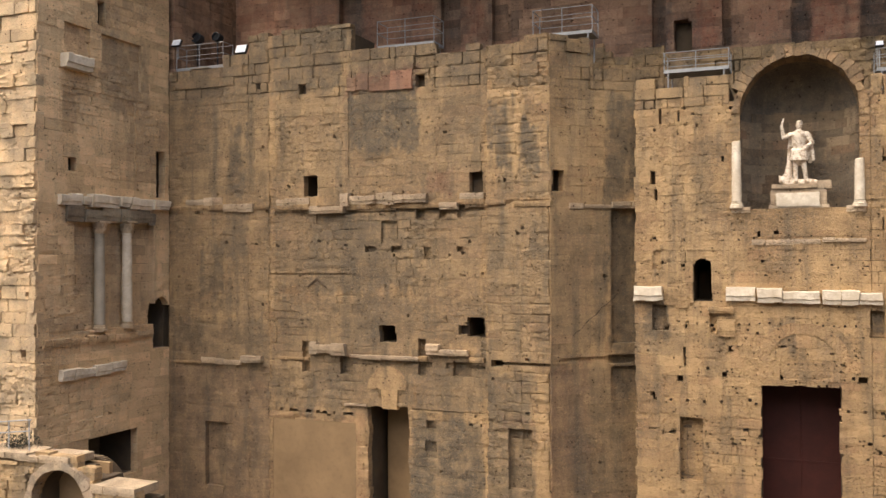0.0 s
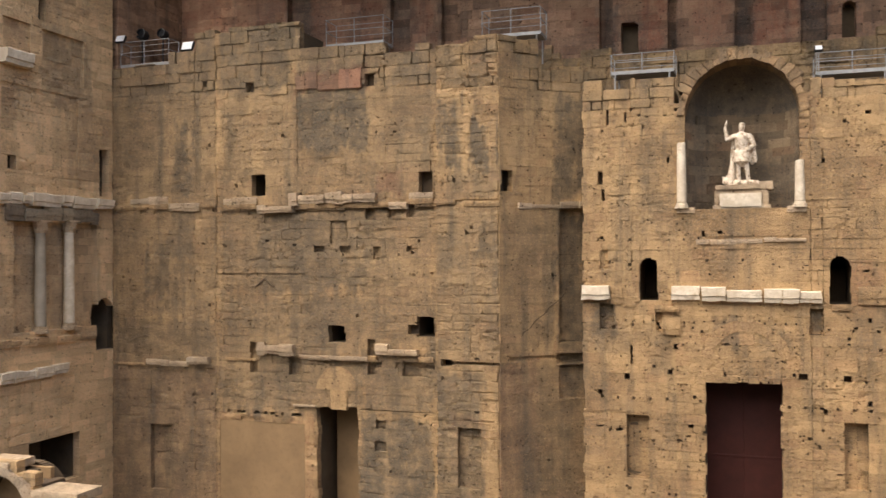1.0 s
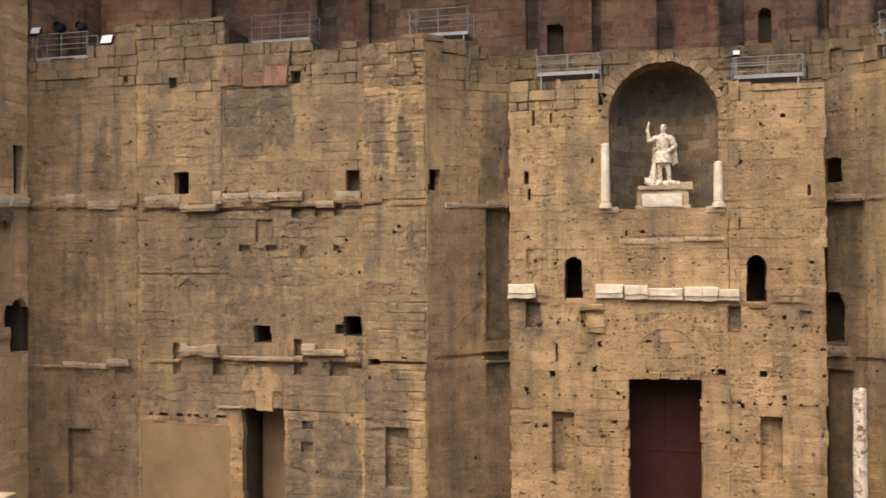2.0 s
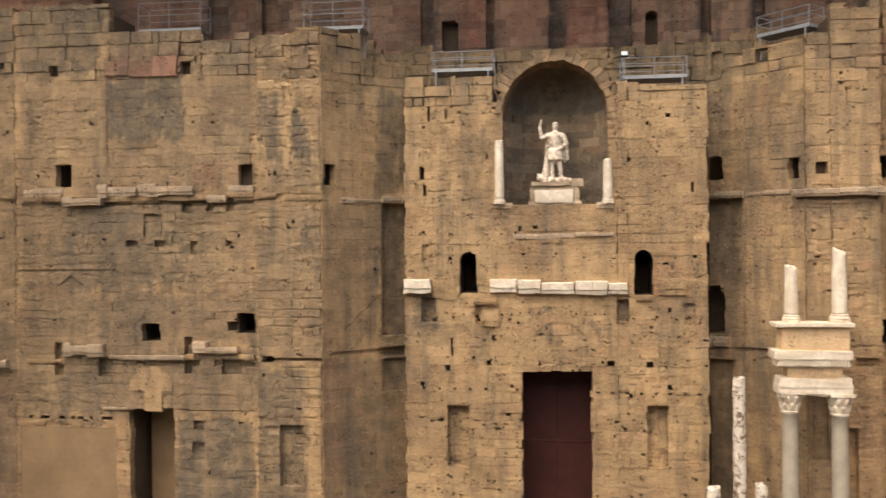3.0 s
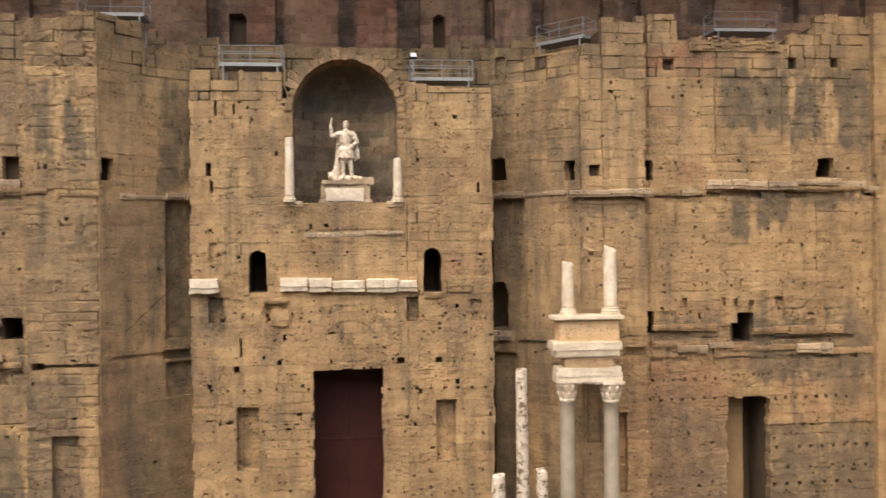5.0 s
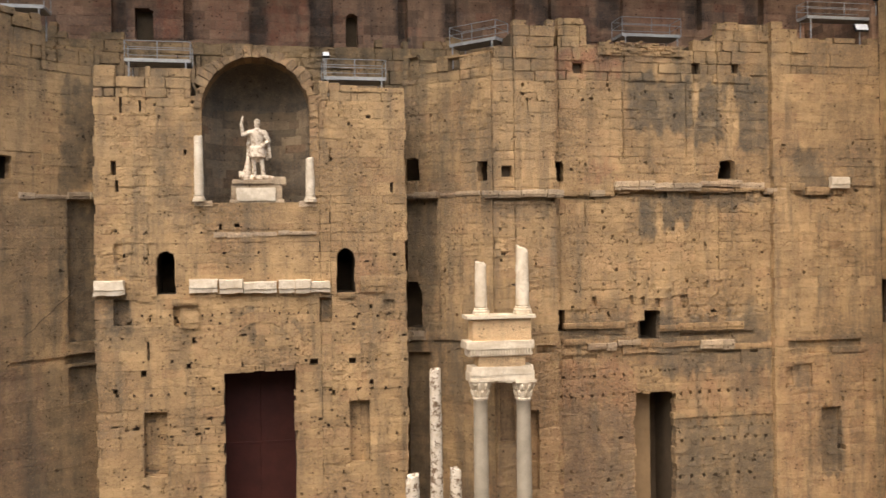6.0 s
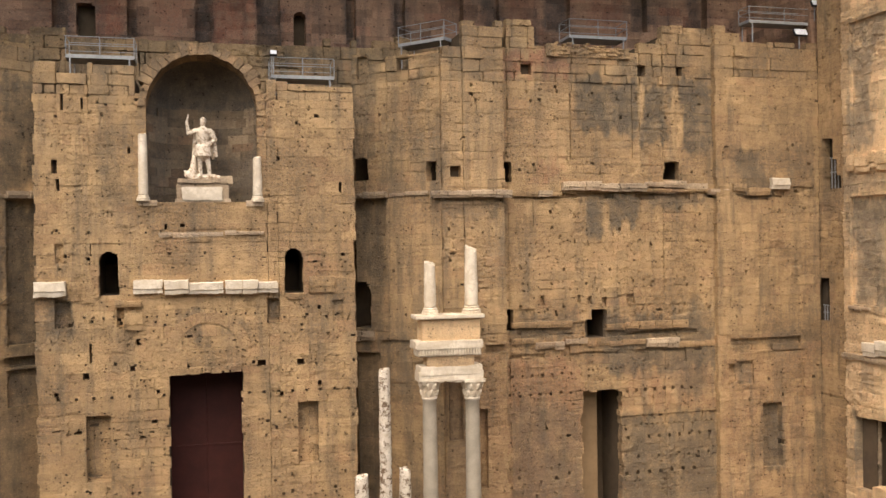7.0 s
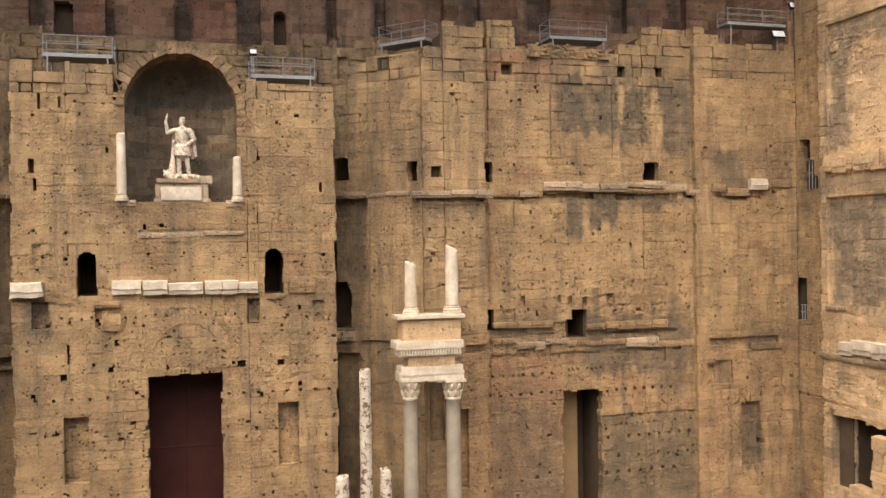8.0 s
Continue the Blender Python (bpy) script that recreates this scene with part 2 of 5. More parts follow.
class Wall:
    """A masonry wall along a line of plan points, seen from the side on its right hand."""

    def __init__(self, name, line, label, material=None, course=0.44, thick=2.6, seed=1):
        self.line = [Vector(p) for p in line]
        self.lengths = [(b - a).length for a, b in zip(self.line, self.line[1:])]
        self.length, self.name, self.label = sum(self.lengths), name, label
        self.material, self.course, self.thick, self.seed, self.fine, self.round, self.grey_gain = material or OCHRE, course, thick, seed, True, 0.0, 1.0

    def at(self, s, z, d):
        k = 0
        while k < len(self.lengths) - 1 and s > self.lengths[k]:
            s -= self.lengths[k]
            k += 1
        t = (self.line[k + 1] - self.line[k]).normalized()
        p = self.line[k] + t * s
        return Vector((p.x + t.y * d, p.y - t.x * d, z))

    def block(self, r, whole, d, gap, verts, faces, wear_shades, rough, back, tone):
        """One stone face, or what the holes leave of it; only the stone's own edges are jointed and worn."""
        near = [abs(p - q) < 0.001 for p, q in zip(r, whole)]
        s0, s1, z0, z1 = r[0] + gap * near[0], r[1] - gap * near[1], r[2] + gap * near[2], r[3] - gap * near[3]
        if self.round:
            s0, s1 = s0 + gap * 0.6 * near[0], s1 - gap * 0.6 * near[1]
        if s1 - s0 < 0.012 or z1 - z0 < 0.012:
            return
        step = 0.12 if self.fine else 0.34
        nu, nv = max(1, round((s1 - s0) / step)), max(1, round((z1 - z0) / (step * 0.85)))
        us = [s0] + ([s0 + 0.05] if s1 - s0 > 0.2 else []) + [s0 + (s1 - s0) * i / nu for i in range(1, nu)] + ([s1 - 0.05] if s1 - s0 > 0.2 else []) + [s1]
        vs = [z0] + ([z0 + 0.05] if z1 - z0 > 0.2 else []) + [z0 + (z1 - z0) * i / nv for i in range(1, nv)] + ([z1 - 0.05] if z1 - z0 > 0.2 else []) + [z1]
        start, w, h = len(verts), len(us), len(vs)
        edge, rim_all = self.rim * (1.0 if min(s1 - s0, z1 - z0) > 0.2 else 0.15), self.rim > 0.02
        for j, z in enumerate(vs):
            for i, s in enumerate(us):
                q = Vector((s, z, self.seed * 7.3))
                n1, n2, n3 = noise.noise(q * 0.8), noise.noise(q * 3.1), noise.noise(q * 7.7)
                decay = 0.45 + 1.5 * max(0.0, 0.15 + noise.noise(Vector((s * 0.3, z * 0.36, self.seed * 1.9))))
                strata = noise.noise(Vector((s * 0.8, z * 5.5, self.seed * 5.1)))
                out = d + rough * decay * (n1 * 0.4 + n2 * 0.45 + strata * 0.25 + n3 * 0.9)
                hollow = noise.noise(Vector((s * 1.1, z * 3.2, self.seed * 3.1)))
                if hollow > 0.42 and rough > 0.03:
                    out -= min(0.03, (hollow - 0.42) * 0.3)
                if (j == 0 and near[2]) or (j == h - 1 and near[3]):
                    out -= edge * max(0.0, (0.7 if rim_all else -0.1) + 1.5 * n2 + 1.2 * n1)
                elif (i == 0 and near[0]) or (i == w - 1 and near[1]):
                    out -= edge * max(0.0, (0.4 if rim_all else -0.25) + 1.6 * n2)
                sv, zv = s, z
                if self.round and (i in (0, w - 1) or j in (0, h - 1)):
                    if j in (0, h - 1):
                        zv += self.round * (0.4 + n2) * (1 if j == 0 else -1) * (2.2 if i in (0, w - 1) else 0.5)
                    if i in (0, w - 1):
                        sv += self.round * (0.5 + n3) * (1 if i == 0 else -1) * (2.2 if j in (0, h - 1) else 0.6)
                verts.append(self.at(sv, zv, out))
                worn = self.wear_lighting(s, z)
                worn[3] = tone
                if self.round:
                    worn[0] = max(worn[0], min(0.6, max(0.0, 0.28 + 0.7 * noise.noise(Vector((s * 0.8, z * 0.9, self.seed + 2.0))))))
                wear_shades.append(worn)
        for j in range(h - 1):
            for i in range(w - 1):
                a = start + j * w + i
                faces.append((a, a + 1, a + w + 1, a + w))
        ring = [start + i for i in range(w)] + [start + j * w + w - 1 for j in range(1, h)] + \
               [start + (h - 1) * w + i for i in range(w - 2, -1, -1)] + [start + j * w for j in range(h - 2, 0, -1)]
        base = len(verts)
        for k in ring:
            i, j = (k - start) % w, (k - start) // w
            verts.append(self.at(us[i], vs[j], back))
            wear_shades.append(wear_shades[k])
        n = len(ring)
        for i in range(n):
            faces.append((ring[(i + 1) % n], ring[i], base + i, base + (i + 1) % n))

    # boxes of grey, red and pale: weathering, plus shade and light painted in
    def wear_lighting(self, s, z):
        out = [0.0, 0.0, 0.0, 1.0]
        if self.stain_shades:
            e = noise.noise(Vector((s * 0.9, z * 0.7, self.seed))) * 0.45 + noise.noise(Vector((s * 3, z * 2.2, self.seed + 9))) * 0.4 + noise.noise(Vector((s * 7, z * 5, self.seed + 5))) * 0.2
            runs = noise.noise(Vector((s * 1.1, z * 0.3, self.seed))) * 0.4 + noise.noise(Vector((s * 3.4, z * 0.45, self.seed + 9))) * 0.45 + noise.noise(Vector((s * 7, z * 5, self.seed + 5))) * 0.2
            for s0, s1, z0, z1, kind, strength in self.stain_shades:
                inside = min(s - s0, s1 - s, (z - z0) * 0.8, (z1 - z) * 0.8)
                if inside > -0.6:
                    f = min(1.0, max(0.0, (inside + (e if kind else runs)) / 0.25 + 0.5)) * min(0.95, strength * (1.0 if kind else self.grey_gain))
                    out[kind] = max(out[kind], f)
        return out

    def build(self, z0, tops, holes=(), insets=(), stain_shades=(), loose=99.0, rough=0.036, gap=0.006, rim=0.012, parts=120, pits=0, ext=(-0.12, -0.12), face=0.45, jag=(True, True), tooth=(0.0, 0.0)):
        rng = random.Random(self.seed)
        self.stain_shades, self.rim = stain_shades, rim
        holes = list(holes)
        top = max(t[2] for t in tops)
        levels = [rng.uniform(z0 + 4.0, min(loose, top) - 0.4) for _ in range(26)]
        for _ in range(pits):
            s, z, q = rng.uniform(0.2, self.length - 0.2), rng.choice(levels) + rng.gauss(0, 0.12), rng.choice((0.05, 0.05, 0.06, 0.06, 0.07, 0.08, 0.1, 0.13))
            wide = rng.choice((1.0, 1.0, 1.0, 1.6))
            holes.append((s, s + q * wide, z, z + q * rng.uniform(0.8, 1.3) * (0.7 if wide > 1 else 1.0), 0.3))
        holes = [q for h in holes for q in (ragged(h, 0.06, self.seed + round(h[0] * 10)) if len(h) == 5 and h[4] >= 1.5 and 0.35 < h[1] - h[0] < 1.5 and 0.6 < h[3] - h[2] < 3 else [h])]
        zone = [(t[0] - tooth[0] * (t[0] < 0.1), t[1] + tooth[1] * (t[1] > self.length - 0.1), z0, t[2]) for t in tops]
        rows, z = [], z0
        while z < top:
            h = self.course * rng.uniform(0.82, 1.18) * (1.25 if z > loose > 0 else 1.0)
            rows.append((z, z + h))
            z += h
        pieces = []
        for za, zb in rows:
            s = -rng.uniform(0, 0.8)
            while s < self.length:
                w = self.course * rng.uniform(1.3, 3.4)
                a, b = max(s, 0.0), min(s + w, self.length)
                if self.length - b < 0.25:
                    b = self.length
                s += w
                if b - a < 0.02:
                    continue
                if a == 0.0 and jag[0]:
                    a += rng.uniform(0, 0.13)
                if b == self.length and jag[1]:
                    b -= rng.uniform(0, 0.13)
                if a == 0.0 and tooth[0]:
                    a -= tooth[0] * rng.random()
                if b == self.length and tooth[1]:
                    b += tooth[1] * rng.random()
                rest = []
                for t0, t1, _, tz in zone:
                    c0, c1 = max(a, t0), min(b, t1)
                    limit = tz + (rng.uniform(-0.05, 0.09) if tz < 32 else 0)
                    if zb > tz - 0.1 and tz < 32 and rng.random() < 0.16:
                        continue
                    if c1 - c0 > 0.04 and za < limit - 0.08:
                        rest.append((c0, c1, za, min(zb, limit) if tz - zb < 0.2 else zb))
                lift = rng.gauss(0, 1)
                pieces += [(r, 0.0, lift, r, rng.random()) for r in rest]
                if b >= self.length - 0.14:
                    break
        for inset in insets:
            out = []
            for r, d, *own in pieces:
                if d:
                    out.append((r, d, *own))
                    continue
                left = minus([r], inset, 0.03)
                if left == [r]:
                    out.append((r, d, *own))
                    continue
                out += [(q, d, *own) for q in left]
                m = (max(r[0], inset[0]), min(r[1], inset[1]), max(r[2], inset[2]), min(r[3], inset[3]))
                if m[1] - m[0] > 0.02 and m[3] - m[2] > 0.02:
                    out.append((m, -inset[4], *own))
            pieces = out
        for hole in [h for h in holes if len(h) == 5]:
            pieces = [(q, d, *own) for r, d, *own in pieces for q in minus([r], hole, 0.05)]
        body = [(t[0] - ext[0] * (t[0] < 0.1), min(t[1], self.length) + ext[1] * (t[1] > self.length - 0.1), z0, t[2] - 0.5) for t in tops]
        deep = [h for h in holes if h[4] > face]
        for hole in deep:
            body = minus(body, hole)
        verts, faces = [], []

        def slab(r, d0, d1):
            n = len(verts)
            for d in (d0, d1):
                for s, z in ((r[0], r[2]), (r[1], r[2]), (r[1], r[3]), (r[0], r[3])):
                    verts.append(self.at(s, z, d))
            faces.extend([tuple(n + i for i in f) for f in ((0, 1, 2, 3), (5, 4, 7, 6), (1, 0, 4, 5), (2, 1, 5, 6), (3, 2, 6, 7), (0, 3, 7, 4))])
        cuts = [0.0]
        for q in self.lengths:
            cuts.append(cuts[-1] + q)
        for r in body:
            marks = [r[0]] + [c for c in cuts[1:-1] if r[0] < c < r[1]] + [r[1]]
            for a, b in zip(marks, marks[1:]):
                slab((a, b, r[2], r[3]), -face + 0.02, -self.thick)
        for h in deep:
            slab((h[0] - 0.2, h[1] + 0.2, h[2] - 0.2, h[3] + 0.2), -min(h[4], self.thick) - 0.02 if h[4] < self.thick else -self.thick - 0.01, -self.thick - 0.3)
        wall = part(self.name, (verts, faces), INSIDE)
        tagged(wall, self.label, "wall", kind="structure")
        verts, faces, wear_shades = [], [], []
        single = 0
        pieces.sort(key=lambda p: -p[0][2])
        for r, d, lift, whole, tone in pieces:
            free = r[3] > loose
            amount = rough * (1.6 if free else 1.0)
            depth = d + lift * (0.035 if free else 0.009)
            worn = 0.5 + 1.0 * max(0.0, noise.noise(Vector((r[0] * 0.35, r[2] * 0.35, self.seed + 3.0))) + rng.uniform(-0.2, 0.35)) * 2.2
            g = gap * (0.7 if free else 0.45 + 0.9 * min(1.0, max(0.0, worn - 0.9)))
            self.rim = rim * (1.1 if free else 0.5 + 1.0 * min(1.1, max(0.0, worn - 0.5)))
            self.round = 0.018 if free and min(r[1] - r[0], r[3] - r[2]) > 0.25 else 0.0
            if free and rng.random() < 0.12:
                g += 0.02
            back = min(-face, d - 0.1)
            if single < parts and r[1] - r[0] > 0.2:
                v, f, w = [], [], []
                self.block(r, whole, depth, g, v, f, w, amount, back, tone)
                if v:
                    self.finish(part("stone_block", (v, f), self.material, wall), w)
                    single += 1
            else:
                self.block(r, whole, depth, g, verts, faces, wear_shades, amount, back, tone)
        face = part("stone_facing", (verts, faces), self.material, wall)
        tagged(face, kind="stuff")
        self.finish(face, wear_shades)
        self.ob = wall
        return self

    def finish(self, ob, wear_shades):
        layer = ob.data.color_attributes.new("wear_lighting", "FLOAT_COLOR", "POINT")
        layer.data.foreach_set("color", [c for w in wear_shades for c in w])
        ob.data.shade_smooth()
        ob.data.set_sharp_from_angle(angle=radians(38))

    def ledge(self, name, boxes, label, material=None, out=0.35, rough=0.065, category="cornice", back=0.15):
        """Projecting stones fixed to the wall: (s0, s1, z0, z1) each."""
        for b in boxes:
            s0, s1, z0, z1 = b[:4]
            o = b[4] if len(b) > 4 else out
            o *= 0.8
            rng = random.Random(round(s0 * 131 + z0 * 17))
            host = bpy.data.objects.new(name, None)
            scene.collection.objects.link(host)
            tagged(host, label, category)
            marks = [s0]
            while marks[-1] < s1 - 0.5:
                marks.append(min(s1, marks[-1] + rng.uniform(0.45, 1.25)))
            marks[-1] = s1
            if len(marks) == 1:
                marks = [s0, s1]
            tall = z1 - z0
            for a, c in zip(marks, marks[1:]):
                a, c = a + rng.uniform(0.003, 0.02), c - rng.uniform(0.003, 0.02)
                if c - a < 0.08:
                    continue
                j, top, low = rng.uniform(-0.35, 0.12) * o, z1 - tall * rng.choice((0.0, 0.0, 0.05, 0.2)), z0 + tall * rng.choice((0.0, 0.03, 0.15))
                u = top - low
                rings = [(low, o * 0.78 + j), (low + u * 0.3, o * 0.84 + j), (low + u * 0.36, o * 0.98 + j), (low + u * 0.93, o * 1.02 + j), (top, o * 0.95 + j)]
                steps = max(3, round((c - a) / 0.09))
                verts, faces = [], []
                prof = [(low, -back)] + rings + [(top, -back)]
                for k in range(steps + 1):
                    s = a + (c - a) * k / steps
                    for z, d in prof:
                        p = self.at(s, z, d)
                        if d > 0:
                            chew = (0.9 if k in (0, steps) else 0.5) * min(1.0, tall / 0.5)
                            p += noise.noise_vector(p * 2.1) * rough * chew + noise.noise_vector(p * 8.5) * rough * 0.4 * min(1.0, tall / 0.5)
                        verts.append(p)
                m = len(prof)
                for k in range(steps):
                    for q in range(m):
                        e = k * m
                        faces.append((e + q, e + (q + 1) % m, e + m + (q + 1) % m, e + m + q)[::-1])
                faces.append(tuple(range(m)))
                faces.append(tuple(range(steps * m, steps * m + m))[::-1])
                stone_ob = part("ledge_stone", (verts, faces), material or PALE, host, "", True)
                stone_ob.data.set_sharp_from_angle(angle=radians(24))


# ---- ground and cover ----
def sheet(name, x0, x1, y0, y1, z, material, label, category, thick=0.3):
    ob = part(name, box_bm(x0, x1, y0, y1, z - thick, z, 0), material)
    return tagged(ob, label, category, kind="structure")


sheet("ground", -900, 900, -900, 900, -1.2, DUST, "dusty pale ground of the theatre", "ground")
tiers = bmesh.new()
RINGS = []
for k in range(52):
    for r, z in ((12 + 0.8 * k, -1.0 + 0.78 * 0.8 * k), (12.8 + 0.8 * k, -1.0 + 0.78 * 0.8 * k)):
        a0 = math.asin(min(1.0, 16.0 / r)) if r > 16.0 else math.pi / 2
        RINGS.append([tiers.verts.new((r * math.cos(q), 30 + r * math.sin(q), z)) for q in [math.pi + a0 + (math.pi - 2 * a0) * i / 40 + 1e-4 * i for i in range(41)]])
for low, high in zip(RINGS[10:], RINGS[11:]):
    for i in range(40):
        tiers.faces.new((low[i], low[i + 1], high[i + 1], high[i]))
bmesh.ops.delete(tiers, geom=[v for v in tiers.verts if not v.link_faces], context="VERTS")
tagged(part("seating_tiers", tiers, DUST), "plain stepped stone seating tiers facing the stage", "tiers", kind="structure")
sheet("stage_floor", -33, 31, 29, 48, 0.0, DUST, "dusty stage floor before the wall", "floor", thick=1.3)
sheet("canopy_roof", -30.5, 28.8, 35.0, 50, 36.0, SHEET, "grey roof over the stage", "roof", thick=0.4)

# ---- the tall stage wall at the back ----
back = Wall("wall_back", [(-36, 46.5), (34, 46.5)], "tall burnt red-brown rear wall of the stage", BURNT, 0.5, 1.5, 21)
WINDOWS_BACK = [(29.89, 30.61, 26.01, 27.51, 0.75), (40.3, 40.93, 25.88, 27.29, 0.75)] + [(29.95, 30.77, 25.89, 27.4, 0.75), (-0.23, 0.73, 31.31, 31.92, 0.6)] + arch_cut(*[(40.3, 40.94, 27.28, 27.5)][0][:2], [(40.3, 40.94, 27.28, 27.5)][0][2], 0.75, 4)
RECESS_BACK = [(28.79, 29.49, 26.08, 31.95, 0.6), (32.22, 32.66, 25.98, 31.9, 0.6), (35.44, 36.26, 25.71, 31.86, 0.5), (38.45, 39.64, 25.67, 31.81, 0.6),
    (43.02, 43.55, 26.06, 31.75, 0.6), (45.55, 46.17, 26.17, 31.71, 0.5), (48.11, 49.37, 27, 31.68, 0.6)] + \
    [(-0.22, 3.38, 27.67, 36.22, 0.7), (10.7, 12.17, 27.57, 34.69, 0.5), (17.15, 18.31, 27.02, 33.79, 0.5), (20.16, 21.26, 26.75, 33.37, 0.5)] + \
    [(50.52, 51.4, 26.99, 32.45, 0.5), (54.11, 55.54, 27.2, 32.74, 0.5), (59.25, 60.23, 27.43, 33.15, 0.6), (62.84, 64.04, 27.62, 33.44, 0.6)]
back.fine = False
# grey in recesses and pale on pilasters paint in shade and light
back.build(22, [(0, 70, 36)], WINDOWS_BACK, RECESS_BACK, [(28.77, 29.49, 26.08, 29.9, 0, 0.9), (30.7, 32.16, 25.76, 29.87, 1, 0.8), (32.2, 32.66, 25.98, 29.85, 0, 0.9), (32.7, 35.38, 25.72, 29.85, 2, 0.35),
    (33.37, 35.09, 26.31, 29.84, 1, 0.7), (35.42, 36.26, 25.71, 29.81, 0, 0.85), (36.29, 38.39, 25.68, 29.8, 1, 0.8), (38.43, 39.64, 25.67, 29.77, 0, 0.9),
    (39.68, 42.97, 25.62, 29.75, 2, 0.3), (43, 43.55, 26.06, 29.71, 0, 0.9), (43.59, 45.5, 25.59, 29.7, 2, 0.35), (45.54, 46.17, 26.17, 29.67, 0, 0.8)] +
           [(3.6, 10.69, 28.7, 33.24, 1, 0.4), (12.18, 16.78, 27.47, 32.18, 1, 0.4), (-0.23, 3.38, 27.67, 33.71, 0, 0.5), (10.7, 12.17, 27.9, 32.36, 0, 0.7),
    (17.14, 18.31, 27.33, 31.56, 0, 0.7), (18.5, 19.8, 27.19, 31.4, 1, 0.6)] +
           [(50.49, 51.4, 26.99, 30.31, 0, 0.8), (54.08, 55.54, 27.2, 30.56, 0, 0.8), (59.22, 60.23, 27.43, 30.91, 0, 0.8), (62.81, 64.04, 27.62, 31.16, 0, 0.8),
    (51.78, 53.69, 27.11, 30.4, 1, 0.4), (56.44, 58.81, 27.36, 30.72, 1, 0.4)], parts=0, face=0.8)
for name, x, way in (("wall_west_upper", -32.5, 1), ("wall_east_upper", 30.6, -1)):
    line = [(x, 40.6), (x, 47)] if way > 0 else [(x, 47), (x, 40.6)]
    Wall(name, line, "upper side wall joining wing and rear wall", BURNT, 0.5, 2.4, 31 + way).build(22, [(0, 6.4, 36)], parts=0)

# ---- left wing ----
wall_lq = Wall("wall_west_end", [(-41, 30.95), (-32.45, 30.95)], "sunlit end of the west wing in coursed sandstone blocks", LIGHTSTONE, 0.57, 2.5, 1)
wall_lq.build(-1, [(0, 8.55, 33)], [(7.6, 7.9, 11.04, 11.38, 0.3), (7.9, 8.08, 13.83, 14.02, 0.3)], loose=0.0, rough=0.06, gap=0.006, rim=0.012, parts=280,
              # one pale box over the whole end wall lifts it as sunlight would
              stain_shades=[(0, 9, -1, 33, 2, 0.75)], ext=(0.0, -0.7))
wall_lr = Wall("wall_west_wing", [(-32.5, 31), (-32.5, 40.2)], "west wing wall of weathered ochre sandstone", LIGHTSTONE, 0.46, 2.6, 2)
wall_lr.grey_gain = 0.75
wall_lr.build(-1, [(0, 9.2, 33)],
              [(1.95, 2.52, 19.75, 20.4, 2), (8.17, 8.86, 18.84, 21.34, 1.6), (3.22, 6.66, 4.42, 6.73, 2.5), (7.89, 9.18, 10.69, 12.81, 2)] + arch_cut(*[(7.89, 9.18, 12.81, 13.36)][0][:2], [(7.89, 9.18, 12.81, 13.36)][0][2], 2.0) + [(3.83, 4.37, 27.16, 28.4, 0.9)],
              [(2.27, 7.94, 12.04, 17.34, 0.36), (1.63, 3.33, 25.24, 26.79, 0.15), (4.1, 6.97, 24.34, 26.77, 0.18), (1.53, 6.54, 19.77, 23.77, 0.06)],
              # broad pale boxes in the second list paint more light onto the wing
              [(2.27, 7.94, 12.04, 17.34, 0, 0.45), (1.63, 3.33, 25.24, 26.79, 1, 0.5), (4.1, 7.5, 23.1, 26.77, 0, 0.6), (5.91, 7.63, 18.99, 23.09, 0, 0.4),
    (1.7, 7.94, 17.32, 18.01, 0, 0.7), (0.19, 2.24, 12.1, 13.95, 0, 0.3), (2.6, 5.49, 8.43, 9.24, 0, 0.3)] + [(0.04, 1.6, 18.34, 28.94, 2, 0.9), (2.59, 5.7, 19.86, 23.96, 2, 0.8), (1.19, 9.22, 7.06, 11.54, 2, 0.7), (5.9, 9.23, 13.16, 18.7, 2, 0.6),
    (0.05, 2.24, 11.39, 17.57, 2, 0.5)],
              loose=99, parts=300, pits=50, ext=(-0.7, 0.5), jag=(True, False))
wall_lr.ledge("cornice", [(1.22, 8.95, 18.09, 18.7, 0.45)], "pale broken marble cornice over the engaged columns", MARBLE)
wall_lr.ledge("sill_ledge", [(0.35, 7.76, 11.36, 11.8, 0.25)], "worn ochre sill ledge under the engaged columns", LIGHTSTONE)
wall_lr.ledge("sill_ledge", [(1.33, 5.61, 9.78, 10.34, 0.35)], "broken white marble ledge low on the west wing", MARBLE)
wall_lr.ledge("stone_bracket", [(1.39, 3.07, 24.57, 25.26, 0.6)], "white marble block jutting from the wall", MARBLE, category="bracket")

